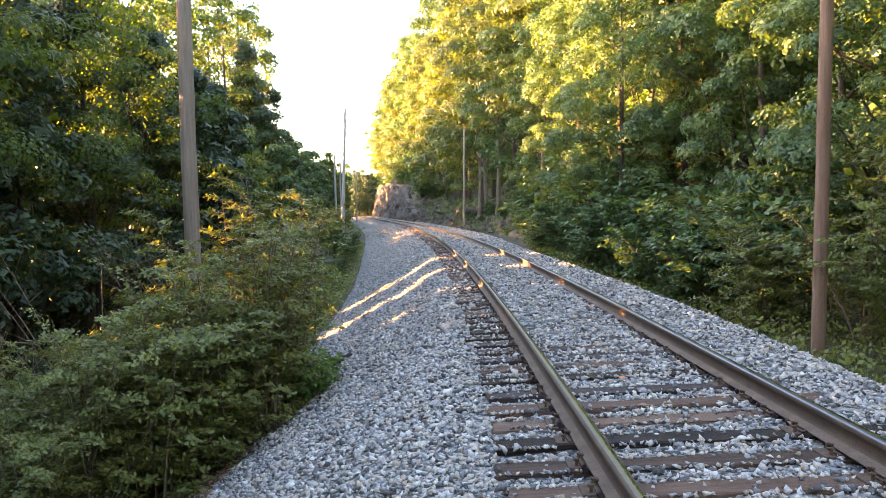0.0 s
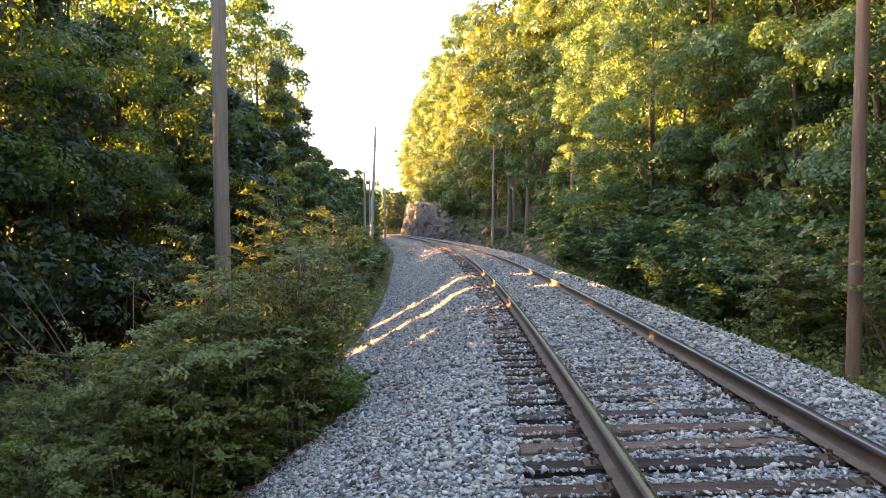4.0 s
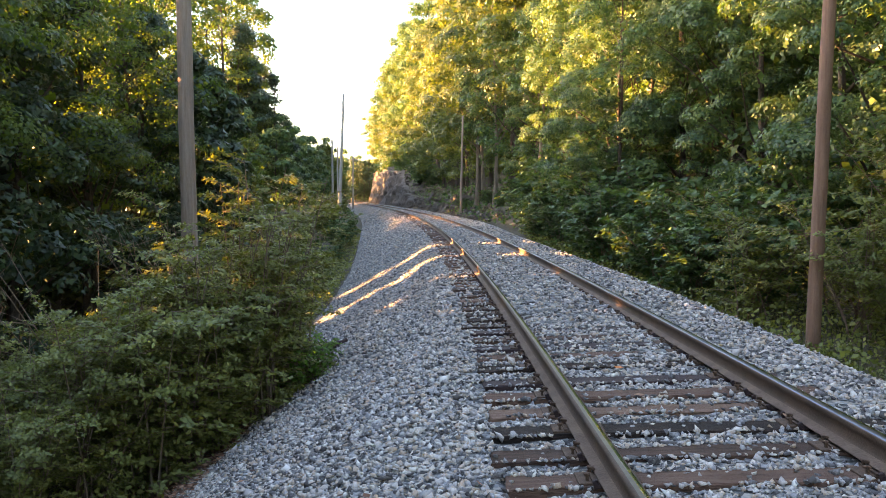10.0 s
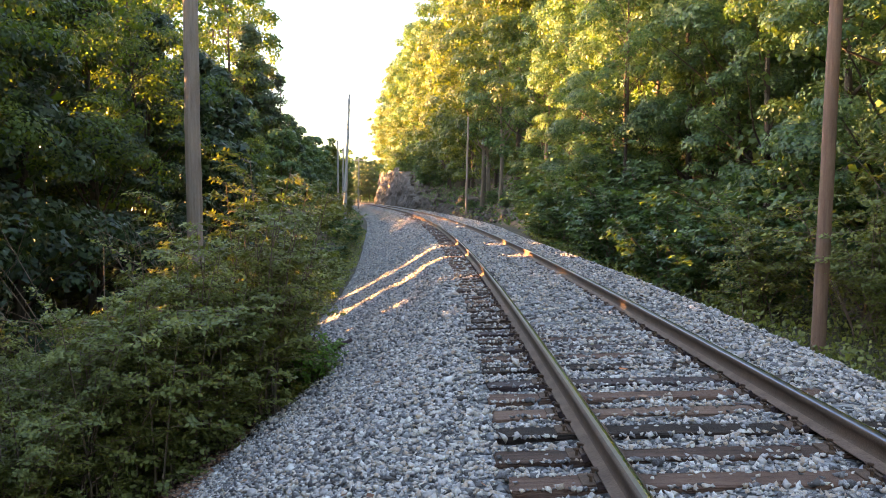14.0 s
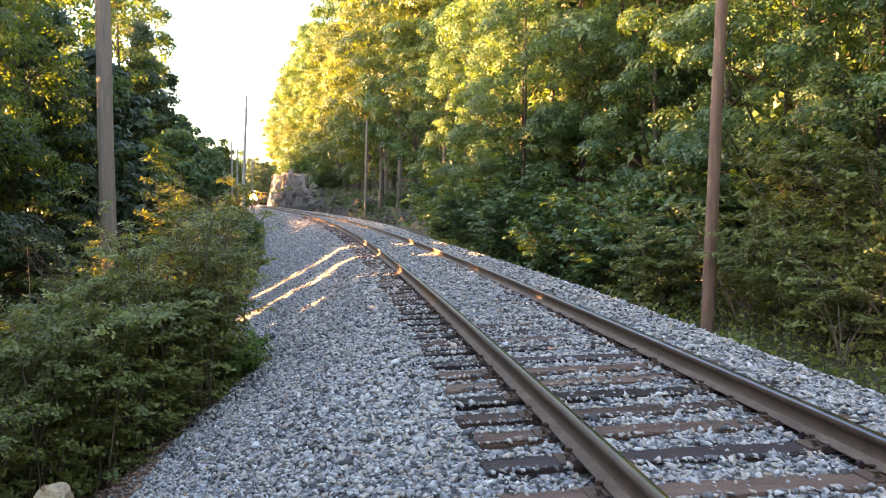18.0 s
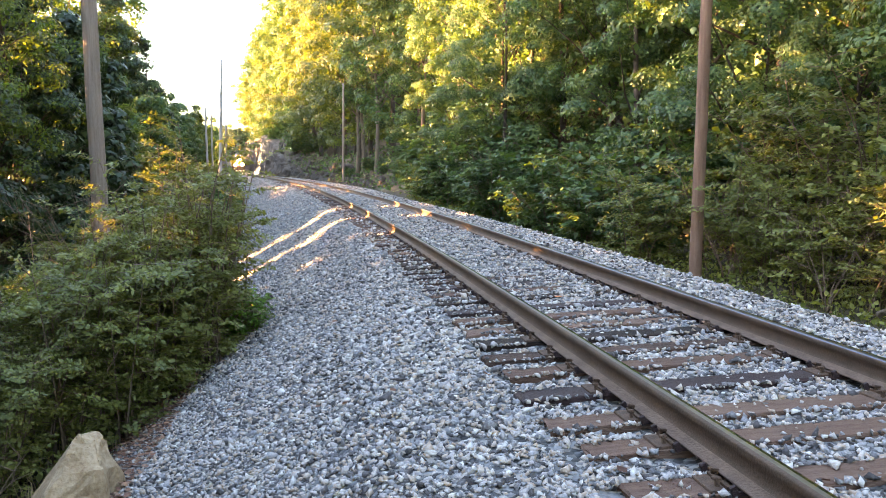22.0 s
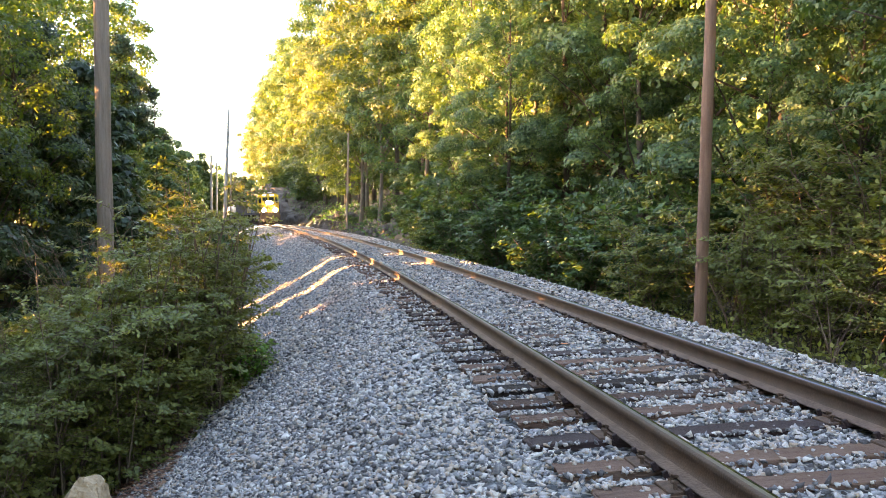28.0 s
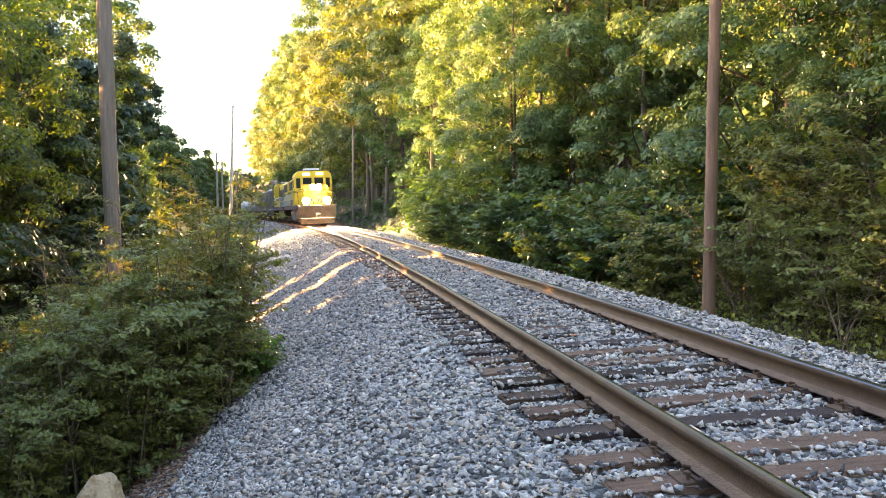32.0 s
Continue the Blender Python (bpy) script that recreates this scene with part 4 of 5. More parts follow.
def rock_wall():
    """A near-upright face broken into blocks and ledges."""
    ss, hh = np.arange(124, 290, 0.4), np.arange(-0.4, 11.6, 0.3)
    v = []
    for s in ss:
        top = float(np.interp(s, (124, 140, 152, 163, 200, 290), (0.4, 1.3, 2.4, 5.4, 8.6, 9.4))) + 0.8 * float(wobble(s, 0, 6.0, 1.0)) * min(1, (s - 120) / 40)
        for h in hh:
            slab = 0.5 * noise.cell(Vector((s * 0.42 + 0.1 * h, h * 0.2 - 0.05 * s, 3.0))) + 0.32 * noise.cell(Vector((s * 1.1 - 0.16 * h, h * 0.55 + 0.12 * s, 7.0))) + 0.2 * noise.cell(Vector((s * 0.25, h * 1.3 - 0.1 * s, 11.0)))
            crag = noise.noise(Vector((s * 0.3, h * 0.35, 0))) + 0.35 * noise.noise(Vector((s * 1.4, h * 1.2, 5.0)))
            over = max(0.0, h - top)
            o = 4.9 + 0.2 * h + 0.9 * slab + 0.7 * crag + over * 1.5 + 0.06 * max(0.0, 152 - s)
            x, y = on_line(s, o)
            v.append((float(x), float(y), min(h, top + over * 0.25)))
    n, m = len(ss), len(hh)
    i, j = np.meshgrid(np.arange(n - 1), np.arange(m - 1), indexing="ij")
    a = (i * m + j).ravel()
    f = np.concatenate([np.stack([a, a + m, a + m + 1], -1), np.stack([a, a + m + 1, a + 1], -1)])
    return mesh_of("rock_wall", v, f, M_ROCK)


held("rock_wall", rock_wall(), rock_cut)
for i in range(150):
    s, o = rock_rng.uniform(62, 165), rock_rng.uniform(4.7, 8.2)
    size = rock_rng.uniform(0.3, 0.95, 3) * (1.0, 1.0, 0.75) * (0.55 if s < 90 else 1.0)
    r = part("fallen_block", chunk(rock_rng, size, 10), M_ROCK, rock_cut)
    r.matrix_basis = Matrix.Translation(place(s, o, 0.1)) @ pose(0, 0, 0, *rock_rng.uniform(-40, 40, 3))
for i in range(40):
    s, o = rock_rng.uniform(58, 125), rock_rng.uniform(4.5, 7.5)
    k = rock_rng.uniform(0.12, 0.42)
    ob = part("loose_rock", chunk(rock_rng, (k, k * 0.9, k * 0.7), 6, 1), M_ROCK)
    ob.matrix_basis = Matrix.Translation(place(s, o, k * 0.25)) @ pose(0, 0, 0, *rock_rng.uniform(-40, 40, 3))
    tagged(ob, "loose grey rock on the bank below the woods", "rock", "loose rocks")



def boulder_mesh():
    """A wedge of stone with a steep right side and a long sloping left one."""
    bm = bmesh.new()
    rng = np.random.default_rng(8)
    for x in ((-0.03, 0.0, 0.84), (0.14, -0.03, 0.83), (0.21, 0.05, 0.76), (0.27, 0.0, 0.55), (0.1, 0.28, 0.74), (-0.3, 0.1, 0.4), (-0.12, -0.24, 0.6), (0.2, -0.26, 0.62), (0.3, -0.32, 0), (0.36, 0.25, 0), (-0.2, 0.4, 0), (-0.56, 0.1, 0), (-0.5, -0.34, 0), (0.3, 0.0, 0.3)):
        bm.verts.new(x)
    bmesh.ops.convex_hull(bm, input=bm.verts)
    bmesh.ops.subdivide_edges(bm, edges=bm.edges, cuts=5, use_grid_fill=True)
    for v in bm.verts:
        q = v.co * 5
        v.co += v.normal * (0.05 * noise.noise(q) + 0.02 * noise.noise(q * 3) + 0.03 * noise.cell(q * 0.6 + Vector((0, 0, 0.3 * q.x))))
    return bm


boulder = part("boulder", boulder_mesh(), M_BOULDER)
boulder.matrix_basis = pose(-2.81, 6.6, -1.83, 0, 0, 8) @ Matrix.Scale(1.03, 4)
tagged(boulder, "pale tan angular boulder at the toe of the ballast", "boulder")


def log_thing(name, a, b, r, material, label, category, seed=1):
    a, b = Vector(a), Vector(b)
    rng = np.random.default_rng(seed)
    base = new(name)
    base.matrix_basis = Matrix.Translation(a)
    n = 9
    path = [(np.array((b - a) * (i / n)) + rng.normal(0, r * 0.25, 3) * (0 < i < n), r * (1 - 0.35 * i / n) * rng.uniform(0.88, 1.1)) for i in range(n + 1)]
    path = [(path[0][0], 0.01)] + path + [(path[-1][0], 0.005)]
    v, f = tubes([path], 12)
    held("log_body", mesh_of("log_body", v, f, material, True), base)
    return tagged(base, label, category)


log_thing("charred_log", (-2.35, 15.1, -1.66), (-1.32, 15.33, -1.1), 0.09, M_TIE_NEW, "short dark log poking out of the ballast slope", "log", 2)
log_thing("fallen_log", (6.4, 8.4, -0.5), (6.65, 6.8, 0.63), 0.042, M_BARK_PALE, "thin grey fallen tree trunk leaning into the undergrowth", "log", 3)
log_thing("fallen_branch", (6.5, 7.2, -0.75), (9.2, 8.8, -0.35), 0.05, M_TWIG, "bare fallen branch lying among the weeds", "branch", 4)
log_thing("fallen_branch", (7.0, 9.0, 0.55), (8.4, 9.0, 1.0), 0.035, M_TWIG, "bare fallen branch lying among the weeds", "branch", 5)
log_thing("fallen_branch", (6.3, 6.4, -0.75), (8.4, 7.4, -0.4), 0.04, M_TWIG, "bare fallen branch lying among the weeds", "branch", 6)
for i in range(16):
    u = rock_rng.uniform(0, 1, 4)
    a = Vector((6.2 + 1.4 * u[0], 6.6 + 1.5 * u[1], -0.78 + 0.15 * u[2]))
    log_thing("fallen_branch", a, a + Vector((1.2 + 0.8 * u[3], 0.9 * u[2] - 0.1, 0.2 * u[1])), 0.012 + 0.018 * u[2], M_TWIG, "bare fallen branch in a pile of brushwood", "branch", 20 + i)
old_tie = new("discarded_tie", TIE_DARK)
old_tie.matrix_basis = pose(6.3, 4.95, -0.55, 0, 9, -22)
tagged(old_tie, "dark discarded railway tie lying at the ballast edge", "railway tie")

brush_np = np.random.default_rng(6)


def bare_shrub(s, o, h, label):
    base = new("bare_shrub")
    base.matrix_basis = Matrix.Translation(place(s, o, -0.05))
    paths = []
    for i in range(7):
        a = brush_np.uniform(0, 6.28)
        tip = np.array([math.cos(a) * 0.45 * h, math.sin(a) * 0.45 * h, h * brush_np.uniform(0.6, 1)])
        pts = [tip * [u**1.4, u**1.4, u] for u in np.linspace(0, 1, 5)]
        paths.append([(p, 0.012 * (1.1 - u) + 0.002) for p, u in zip(pts, np.linspace(0, 1, 5))])
        for j in range(4):
            u = brush_np.uniform(0.3, 0.95)
            b = tip * [u**1.4, u**1.4, u]
            e = b + np.array([*brush_np.normal(0, 0.16 * h, 2), brush_np.uniform(0.05, 0.25) * h])
            paths.append([(b, 0.006), ((b + e) / 2 + brush_np.normal(0, 0.02, 3), 0.004), (e, 0.0015)])
    v, f = tubes(paths, 5)
    held("branch", mesh_of("branch", v, f, M_TWIG, True), base)
    return tagged(base, label, "shrub", "bare shrubs")


for s, o, h in ((12, -7.5, 3.0), (16.5, -5.7, 4.2), (20.5, -5.7, 4.3), (11.6, -5.6, 3.7), (14.6, -5.0, 2.8), (13.5, -8.2, 3.4), (19, -7.5, 3.4), (22, -7.2, 3.6), (26, -6.8, 3.2), (6.0, -5.1, 1.0), (7.2, -5.0, 1.1), (11, 6.3, 1.8), (14, 6.2, 1.6), (8.5, 6.6, 1.9), (18, 6.3, 1.7), (24, 6.4, 1.8), (31, 6.5, 2.0), (6.3, 7.2, 1.6)):
    bare_shrub(s, o, h, "leafless brown shrub with thin twigs")

grow = np.random.default_rng(17)


def low_growth(name, n, s0, s1, o0, o1, leaf, high, material, label):
    s, o = grow.uniform(s0, s1, n), grow.uniform(o0, o1, n)
    keep = wobble(s, o, 0.5, 3.0) + grow.normal(0, 0.25, n) > -0.35
    s, o = s[keep], o[keep]
    x, y = on_line(s, o)
    top = high * (0.35 + 0.65 * np.clip(wobble(s, o, 0.8, 5.0) + 0.5, 0, 1))
    at = np.stack([x, y, ground_z(s, o) - 0.02 + top * grow.random(len(s))], -1)
    v, f = leaves(grow, at, leaf, droop=0.1)
    return tagged(new(name, mesh_of(name, v, f, material)), label, "weeds", kind="stuff")


low_growth("weeds_east", 20000, 7.5, 45, 4.6, 8.6, 0.1, 0.5, M_LEAF_S, "low green weeds covering the verge below the trees")
low_growth("weeds_west", 9000, 8, 60, -5.5, -4.1, 0.1, 0.5, M_LEAF_S, "scattered green weeds along the toe of the ballast")
low_growth("ground_ivy", 2600, 11.6, 15.2, -3.9, -2.9, 0.07, 0.3, M_LEAF_S, "low green creeping growth spilling onto the ballast toe")
low_growth("weeds_far_east", 2600, 45, 95, 5.0, 12, 0.25, 0.8, M_LEAF_R, "green growth along the far bank")
low_growth("weeds_far_west", 9000, 30, 160, -12, -4.7, 0.2, 0.8, M_LEAF_R, "green growth along the far bank")
low_growth("forest_floor_growth", 12000, 2, 50, -24, -6, 0.2, 0.7, M_LEAF_L, "shaded low growth on the forest floor")


def grass(name, n, s0, s1, o0, o1, high, material, label):
    s, o = grow.uniform(s0, s1, n), grow.uniform(o0, o1, n)
    x, y = on_line(s, o)
    a = np.stack([x, y, ground_z(s, o) - 0.02], -1)
    ang = grow.uniform(0, 6.28, n)
    side = np.stack([np.cos(ang), np.sin(ang), 0 * ang], -1) * 0.004
    h = high * grow.uniform(0.4, 1.1, (n, 1))
    bend = grow.normal(0, 0.45, (n, 3)) * [1, 1, 0]
    mid, tip = a + h * 0.55 * (bend * 0.4 + [0, 0, 1]), a + h * (bend + [0, 0, 0.85])
    v = np.stack([a - side, a + side, mid + side * 0.8, mid - side * 0.8, tip], 1).reshape(-1, 3)
    b = np.arange(n)[:, None] * 5
    f = np.concatenate([b + [[0, 1, 2]], b + [[0, 2, 3]], b + [[3, 2, 4]]])
    return tagged(new(name, mesh_of(name, v, f, material)), label, "grass", kind="stuff")


grass("grass_east", 6500, 7.0, 40, 4.3, 7.0, 0.4, M_GRASS, "rough verge grass under the tree line")
grass("grass_west", 1000, 8, 24, -5.2, -4.0, 0.38, M_GRASS, "rough grass along the ballast toe")
grass("dry_grass_west", 260, 3.5, 12, -5.0, -4.2, 0.5, M_STRAW, "dry straw-coloured grass stems at the ballast toe")
grass("dry_grass_far", 4000, 48, 100, -10, -4.6, 0.7, M_STRAW, "dry straw-coloured grass on the far bank")


def litter(name, n, s0, s1, o0, o1, label):
    s, o = grow.uniform(s0, s1, n), grow.uniform(o0, o1, n)
    x, y = on_line(s, o)
    at = np.stack([x, y, np.where((o > -4.05) & (o < 4.0), bed_z(s, o) + 0.035, ground_z(s, o) - 0.01)], -1)
    v, f = leaves(grow, at, 0.07, droop=0.0)
    v = v.reshape(-1, 4, 3)
    v[:, :, 2] = v[:, :1, 2] + (v[:, :, 2] - v[:, :1, 2]) * 0.3 + 0.01
    return tagged(new(name, mesh_of(name, v.reshape(-1, 3), f, M_LITTER)), label, "leaf litter", kind="stuff")


litter("litter_west", 7000, 2, 15, -4.6, -3.4, "brown fallen leaves along the ballast toe")
low_growth("bank_growth", 3500, 98, 170, 6.5, 10.5, 0.32, 0.9, M_LEAF_R, "dark green growth on the bank beside the rock")
grass("dry_grass_bank", 1500, 66, 140, 4.6, 7.5, 0.7, M_STRAW, "dry straw-coloured grass on the bank beside the rock")
litter("litter_near_east", 3500, 2, 9, 4.0, 7.0, "brown fallen leaves and twigs along the east verge")
litter("litter_east", 2000, 9, 30, 3.8, 6.5, "brown fallen leaves along the east verge")
litter("litter_track", 160, 1.5, 14, -3.2, 3.6, "scattered brown leaves on the ballast")
for x, y, z in ((0.33, 4.32, -0.02), (-0.31, 2.31, -0.02), (1.69, 7.2, 0.04)):
    v, f = leaves(grow, np.array([[x, y, z]]), 0.1, droop=0.0)
    v[:, 2] = z + 0.02 + (v[:, 2] - z) * 0.35
    tagged(new("fallen_leaf", mesh_of("fallen_leaf", v, f, M_RED_LEAF)), "single orange-red autumn leaf lying on the ballast", "leaf")

# ---- the train ----
M_YELLOW = surface("locomotive_yellow", [(0.3, (0.50, 0.34, 0.02)), (0.6, (0.66, 0.46, 0.03)), (0.9, (0.72, 0.53, 0.08))], 1.5, 0.45, 0, 0.05, 20)
M_BLUE = surface("locomotive_dark_blue", [(0.3, (0.02, 0.024, 0.05)), (0.7, (0.045, 0.05, 0.09))], 2, 0.5, 0, 0.05, 20)
M_UNDER = surface("grimy_underframe", [(0.3, (0.022, 0.017, 0.013)), (0.6, (0.06, 0.044, 0.034)), (0.9, (0.11, 0.08, 0.06))], 3, 0.85, 0.1, 0.3, 30)
M_TANK = surface("fuel_tank_grey", [(0.3, (0.16, 0.15, 0.14)), (0.7, (0.32, 0.31, 0.29))], 2, 0.6, 0, 0.1, 20)
M_HOPPER = surface("hopper_grey_paint", [(0.25, (0.11, 0.095, 0.09)), (0.55, (0.21, 0.19, 0.185)), (0.85, (0.30, 0.27, 0.255))], 1.0, 0.65, 0, 0.1, 12, thing=0.2)
M_WHITE = surface("tank_white_paint", [(0.25, (0.5, 0.5, 0.49)), (0.7, (0.78, 0.77, 0.75))], 1.0, 0.45, 0, 0.05, 12)
M_RAILING = surface("handrail_white", [(0.3, (0.5, 0.5, 0.48)), (0.7, (0.75, 0.75, 0.72))], 4, 0.5, 0, 0.05, 30)
M_GRILLE = surface("dark_grille", [(0.3, (0.015, 0.015, 0.016)), (0.7, (0.05, 0.05, 0.052))], 30, 0.6, 0.3, 0.4, 90)
M_WHEEL = surface("wheel_steel", [(0.3, (0.05, 0.04, 0.034)), (0.7, (0.16, 0.13, 0.11))], 4, 0.5, 0.7, 0.1, 40)
M_PANE, _n, _l, _b = shader("cab_glass")
_b.inputs["Base Color"].default_value = (0.02, 0.025, 0.03, 1)
_b.inputs["Roughness"].default_value = 0.06
M_LAMP = lit("headlight_glow", (1.0, 0.78, 0.42), 600.0)
M_DITCH = lit("ditch_light_glow", (1.0, 0.78, 0.42), 600.0)
M_BOARD = lit("number_board_glow", (1.0, 0.92, 0.75), 0.3)


def boxes(items, bevel=0.0):
    bm = bmesh.new()
    for size, at, *turn in items:
        box(bm, size, at, *(turn or [(0, 0, 0)]), bevel)
    return bm


def bogie(parent, x, axles, reach):
    b = part("truck", boxes([((reach + 0.9, 0.14, 0.32), (0, y, 0.55)) for y in (-1.05, 1.05)] + [((0.5, 2.2, 0.3), (0, 0, 0.6))]
                            + [((0.42, 0.2, 0.4), (a, y, 0.48)) for a in axles for y in (-1.1, 1.1)], 0.03), M_UNDER, parent, "grimy dark truck frame")
    b.location = (x, 0, 0)
    for a in axles:
        bm = bmesh.new()
        for y in (-0.75, 0.75):
            rod(bm, (0, y - 0.06, 0), (0, y + 0.06, 0), 0.46, sides=28)
            rod(bm, (0, y * 0.95 - 0.02, 0), (0, y * 0.95 + 0.02, 0), 0.49, sides=28)
            box(bm, (0.5, 0.02, 0.07), (0, y + math.copysign(0.07, y), 0))
        rod(bm, (0, -0.75, 0), (0, 0.75, 0), 0.08, sides=10)
        part("wheelset", bm, M_WHEEL, b).location = (a, 0, 0.46)
    return b


def coupler(parent, x):
    bm = boxes([((0.7, 0.16, 0.2), (0, 0, 0)), ((0.3, 0.3, 0.28), (math.copysign(0.35, x), 0.03, 0))], 0.03)
    c = part("coupler", bm, M_UNDER, parent)
    c.location = (x, 0, 0.85)


def locomotive():
    loco = new("locomotive")
    part("deck", boxes([((18.6, 3.05, 0.16), (0, 0, 1.62)), ((17.6, 0.4, 0.5), (0, -0.6, 1.3)), ((17.6, 0.4, 0.5), (0, 0.6, 1.3))], 0.03), M_UNDER, loco)
    for y in (-1.53, 1.53):
        part("sill_stripe", boxes([((18.6, 0.03, 0.3), (0, y, 1.5))]), M_BLUE, loco, "dark blue side sill")
    for x in (9.3, -9.3):
        k = 1 if x > 0 else -1
        part("pilot", boxes([((0.12, 2.95, 1.0), (x, 0, 1.12)), ((0.1, 2.6, 0.5), (x + k * 0.18, 0, 0.42), (0, k * 25, 0))], 0.03), M_UNDER, loco, "dark grimy pilot with snowplough")
        for y in (-1.3, 1.3):
            part("step", boxes([((0.3, 0.42, 0.04), (x - k * 0.35, y, h)) for h in (0.45, 0.8, 1.15)] + [((0.04, 0.04, 1.2), (x - k * 0.5, y, 0.95))]), M_UNDER, loco)
        coupler(loco, x + k * 0.35)
    bm = bmesh.new()
    box(bm, (1.9, 2.0, 1.55), (7.95, 0, 2.45), bevel=0.12)
    nose = part("short_hood", bm, M_YELLOW, loco, "yellow low nose")
    for y in (-0.72, -0.42, -0.12, 0.18, 0.48, 0.78):
        part("warning_stripe", boxes([((0.02, 0.13, 0.5), (8.905, y, 1.98), (-35, 0, 0))]), M_BLUE, nose, "dark diagonal warning stripe")
    bm = bmesh.new()
    box(bm, (2.5, 3.0, 2.75), (5.75, 0, 3.05))
    top = [e for e in bm.edges if abs(e.verts[0].co.z - 4.425) < 0.01 and abs(e.verts[1].co.z - 4.425) < 0.01 and abs(e.verts[0].co.y - e.verts[1].co.y) < 0.1]
    bmesh.ops.bevel(bm, geom=top, offset=0.5, segments=3, affect="EDGES", profile=0.5)
    cab = part("cab", bm, M_YELLOW, loco, "yellow cab with angled roof shoulders")
    for y in (-1.18, 1.18):
        part("front_side_window", boxes([((0.04, 0.34, 0.8), (7.01, y, 3.45))], 0.015), M_PANE, cab, "dark narrow front window")
        part("side_window", boxes([((0.8, 0.04, 0.65), (5.7, math.copysign(1.505, y), 3.45))], 0.015), M_PANE, cab, "dark cab side window")
        part("sunshade", boxes([((0.9, 0.25, 0.03), (5.7, math.copysign(1.62, y), 3.9))]), M_BLUE, cab)
    for y in (-0.46, 0.46):
        part("windshield", boxes([((0.04, 0.7, 0.5), (7.01, y, 3.62))], 0.015), M_PANE, cab, "dark windshield pane")
        board = part("number_board", boxes([((0.1, 0.55, 0.2), (7.03, y * 1.15, 4.17))], 0.02), M_BOARD, cab, "lit white number board")
        part("number_bars", boxes([((0.02, 0.07, 0.12), (7.085, y * 1.15 + d, 4.17)) for d in (-0.15, -0.05, 0.05, 0.15)]), M_BLUE, board)
    part("cab_roof", boxes([((2.55, 2.1, 0.06), (5.75, 0, 4.44))], 0.02), M_UNDER, cab, "dark cab roof")
    part("roof_unit", boxes([((0.9, 1.3, 0.22), (5.6, 0, 4.56)), ((0.5, 0.3, 0.2), (6.5, 0.3, 4.54))], 0.05), M_RAILING, cab, "pale roof air unit and horn")
    bm = bmesh.new()
    box(bm, (13.2, 1.9, 2.55), (-2.2, 0, 2.95))
    edges = [e for e in bm.edges if min(e.verts[0].co.z, e.verts[1].co.z) > 4 and abs(e.verts[0].co.y - e.verts[1].co.y) < 0.1]
    bmesh.ops.bevel(bm, geom=edges, offset=0.25, segments=3, affect="EDGES", profile=0.5)
    hood = part("long_hood", bm, M_YELLOW, loco, "yellow engine hood")
    part("hood_roof", boxes([((13.0, 1.5, 0.08), (-2.2, 0, 4.24))], 0.02), M_BLUE, hood, "dark blue hood roof")
    for y in (-0.965, 0.965):
        for x in (-7.6, -6.2, -4.6):
            part("radiator_grille", boxes([((1.3, 0.05, 0.8), (x, y, 3.6))]), M_GRILLE, hood, "dark radiator grille")
        part("hood_stripe", boxes([((13.1, 0.02, 0.55), (-2.2, y, 2.0))]), M_BLUE, hood, "dark blue lower stripe")
        for x in (2.8, 1.4, 0.0, -1.4, -2.8):
            part("hood_door", boxes([((1.25, 0.03, 1.2), (x, y, 3.0))], 0.01), M_BLUE, hood, "dark blue hood door")
        part("blower_grille", boxes([((1.2, 0.06, 1.0), (3.6, y, 3.5))]), M_GRILLE, hood, "dark intake grille")
    for x in (-7.5, -5.9, -4.3):
        bm = bmesh.new()
        rod(bm, (x, 0, 4.2), (x, 0, 4.36), 0.65, sides=24)
        part("roof_fan", bm, M_GRILLE, hood)
    bm = bmesh.new()
    rod(bm, (-0.6, 0, 4.2), (-0.6, 0, 4.5), 0.3, sides=12)
    part("exhaust_stack", bm, M_UNDER, hood)
    for y in (-1.48, 1.48):
        bm = bmesh.new()
        rod(bm, (-9.0, y, 2.7), (4.4, y, 2.7), 0.025)
        for x in np.linspace(-9.0, 4.4, 9):
            rod(bm, (x, y, 1.68), (x, y, 2.7), 0.02)
        part("handrail", bm, M_RAILING, loco, "white tubular handrail")
        bm = bmesh.new()
        rod(bm, (7.3, y, 2.7), (9.1, y * 0.95, 2.7), 0.025)
        rod(bm, (9.1, y * 0.95, 1.65), (9.1, y * 0.95, 2.7), 0.025)
        rod(bm, (9.1, y * 0.95, 2.7), (9.1, y * 0.25, 2.7), 0.025)
        part("front_handrail", bm, M_UNDER, loco, "dark tubular handrail")
        ditch = part("ditch_light_housing", boxes([((0.24, 0.54, 0.54), (9.22, math.copysign(0.82, y), 2.0))], 0.05), M_UNDER, loco)
        # lens wider than a real one: the lamp's glare is built into its size
        bm = bmesh.new()
        rod(bm, (9.34, math.copysign(0.82, y), 2.0), (9.35, math.copysign(0.82, y), 2.0), 0.25, sides=24)
        part("ditch_light", bm, M_DITCH, ditch, "glaring warm ditch light")
    head = part("headlight_housing", boxes([((0.28, 0.94, 0.5), (8.97, 0, 3.05))], 0.06), M_UNDER, loco)
    # both headlight lenses are likewise oversized for their glare
    for y in (-0.15, 0.15):
        bm = bmesh.new()
        rod(bm, (9.11, y * 1.45, 3.05), (9.12, y * 1.45, 3.05), 0.22, sides=24)
        part("headlight", bm, M_LAMP, head, "glaring warm headlight")
    bm = bmesh.new()
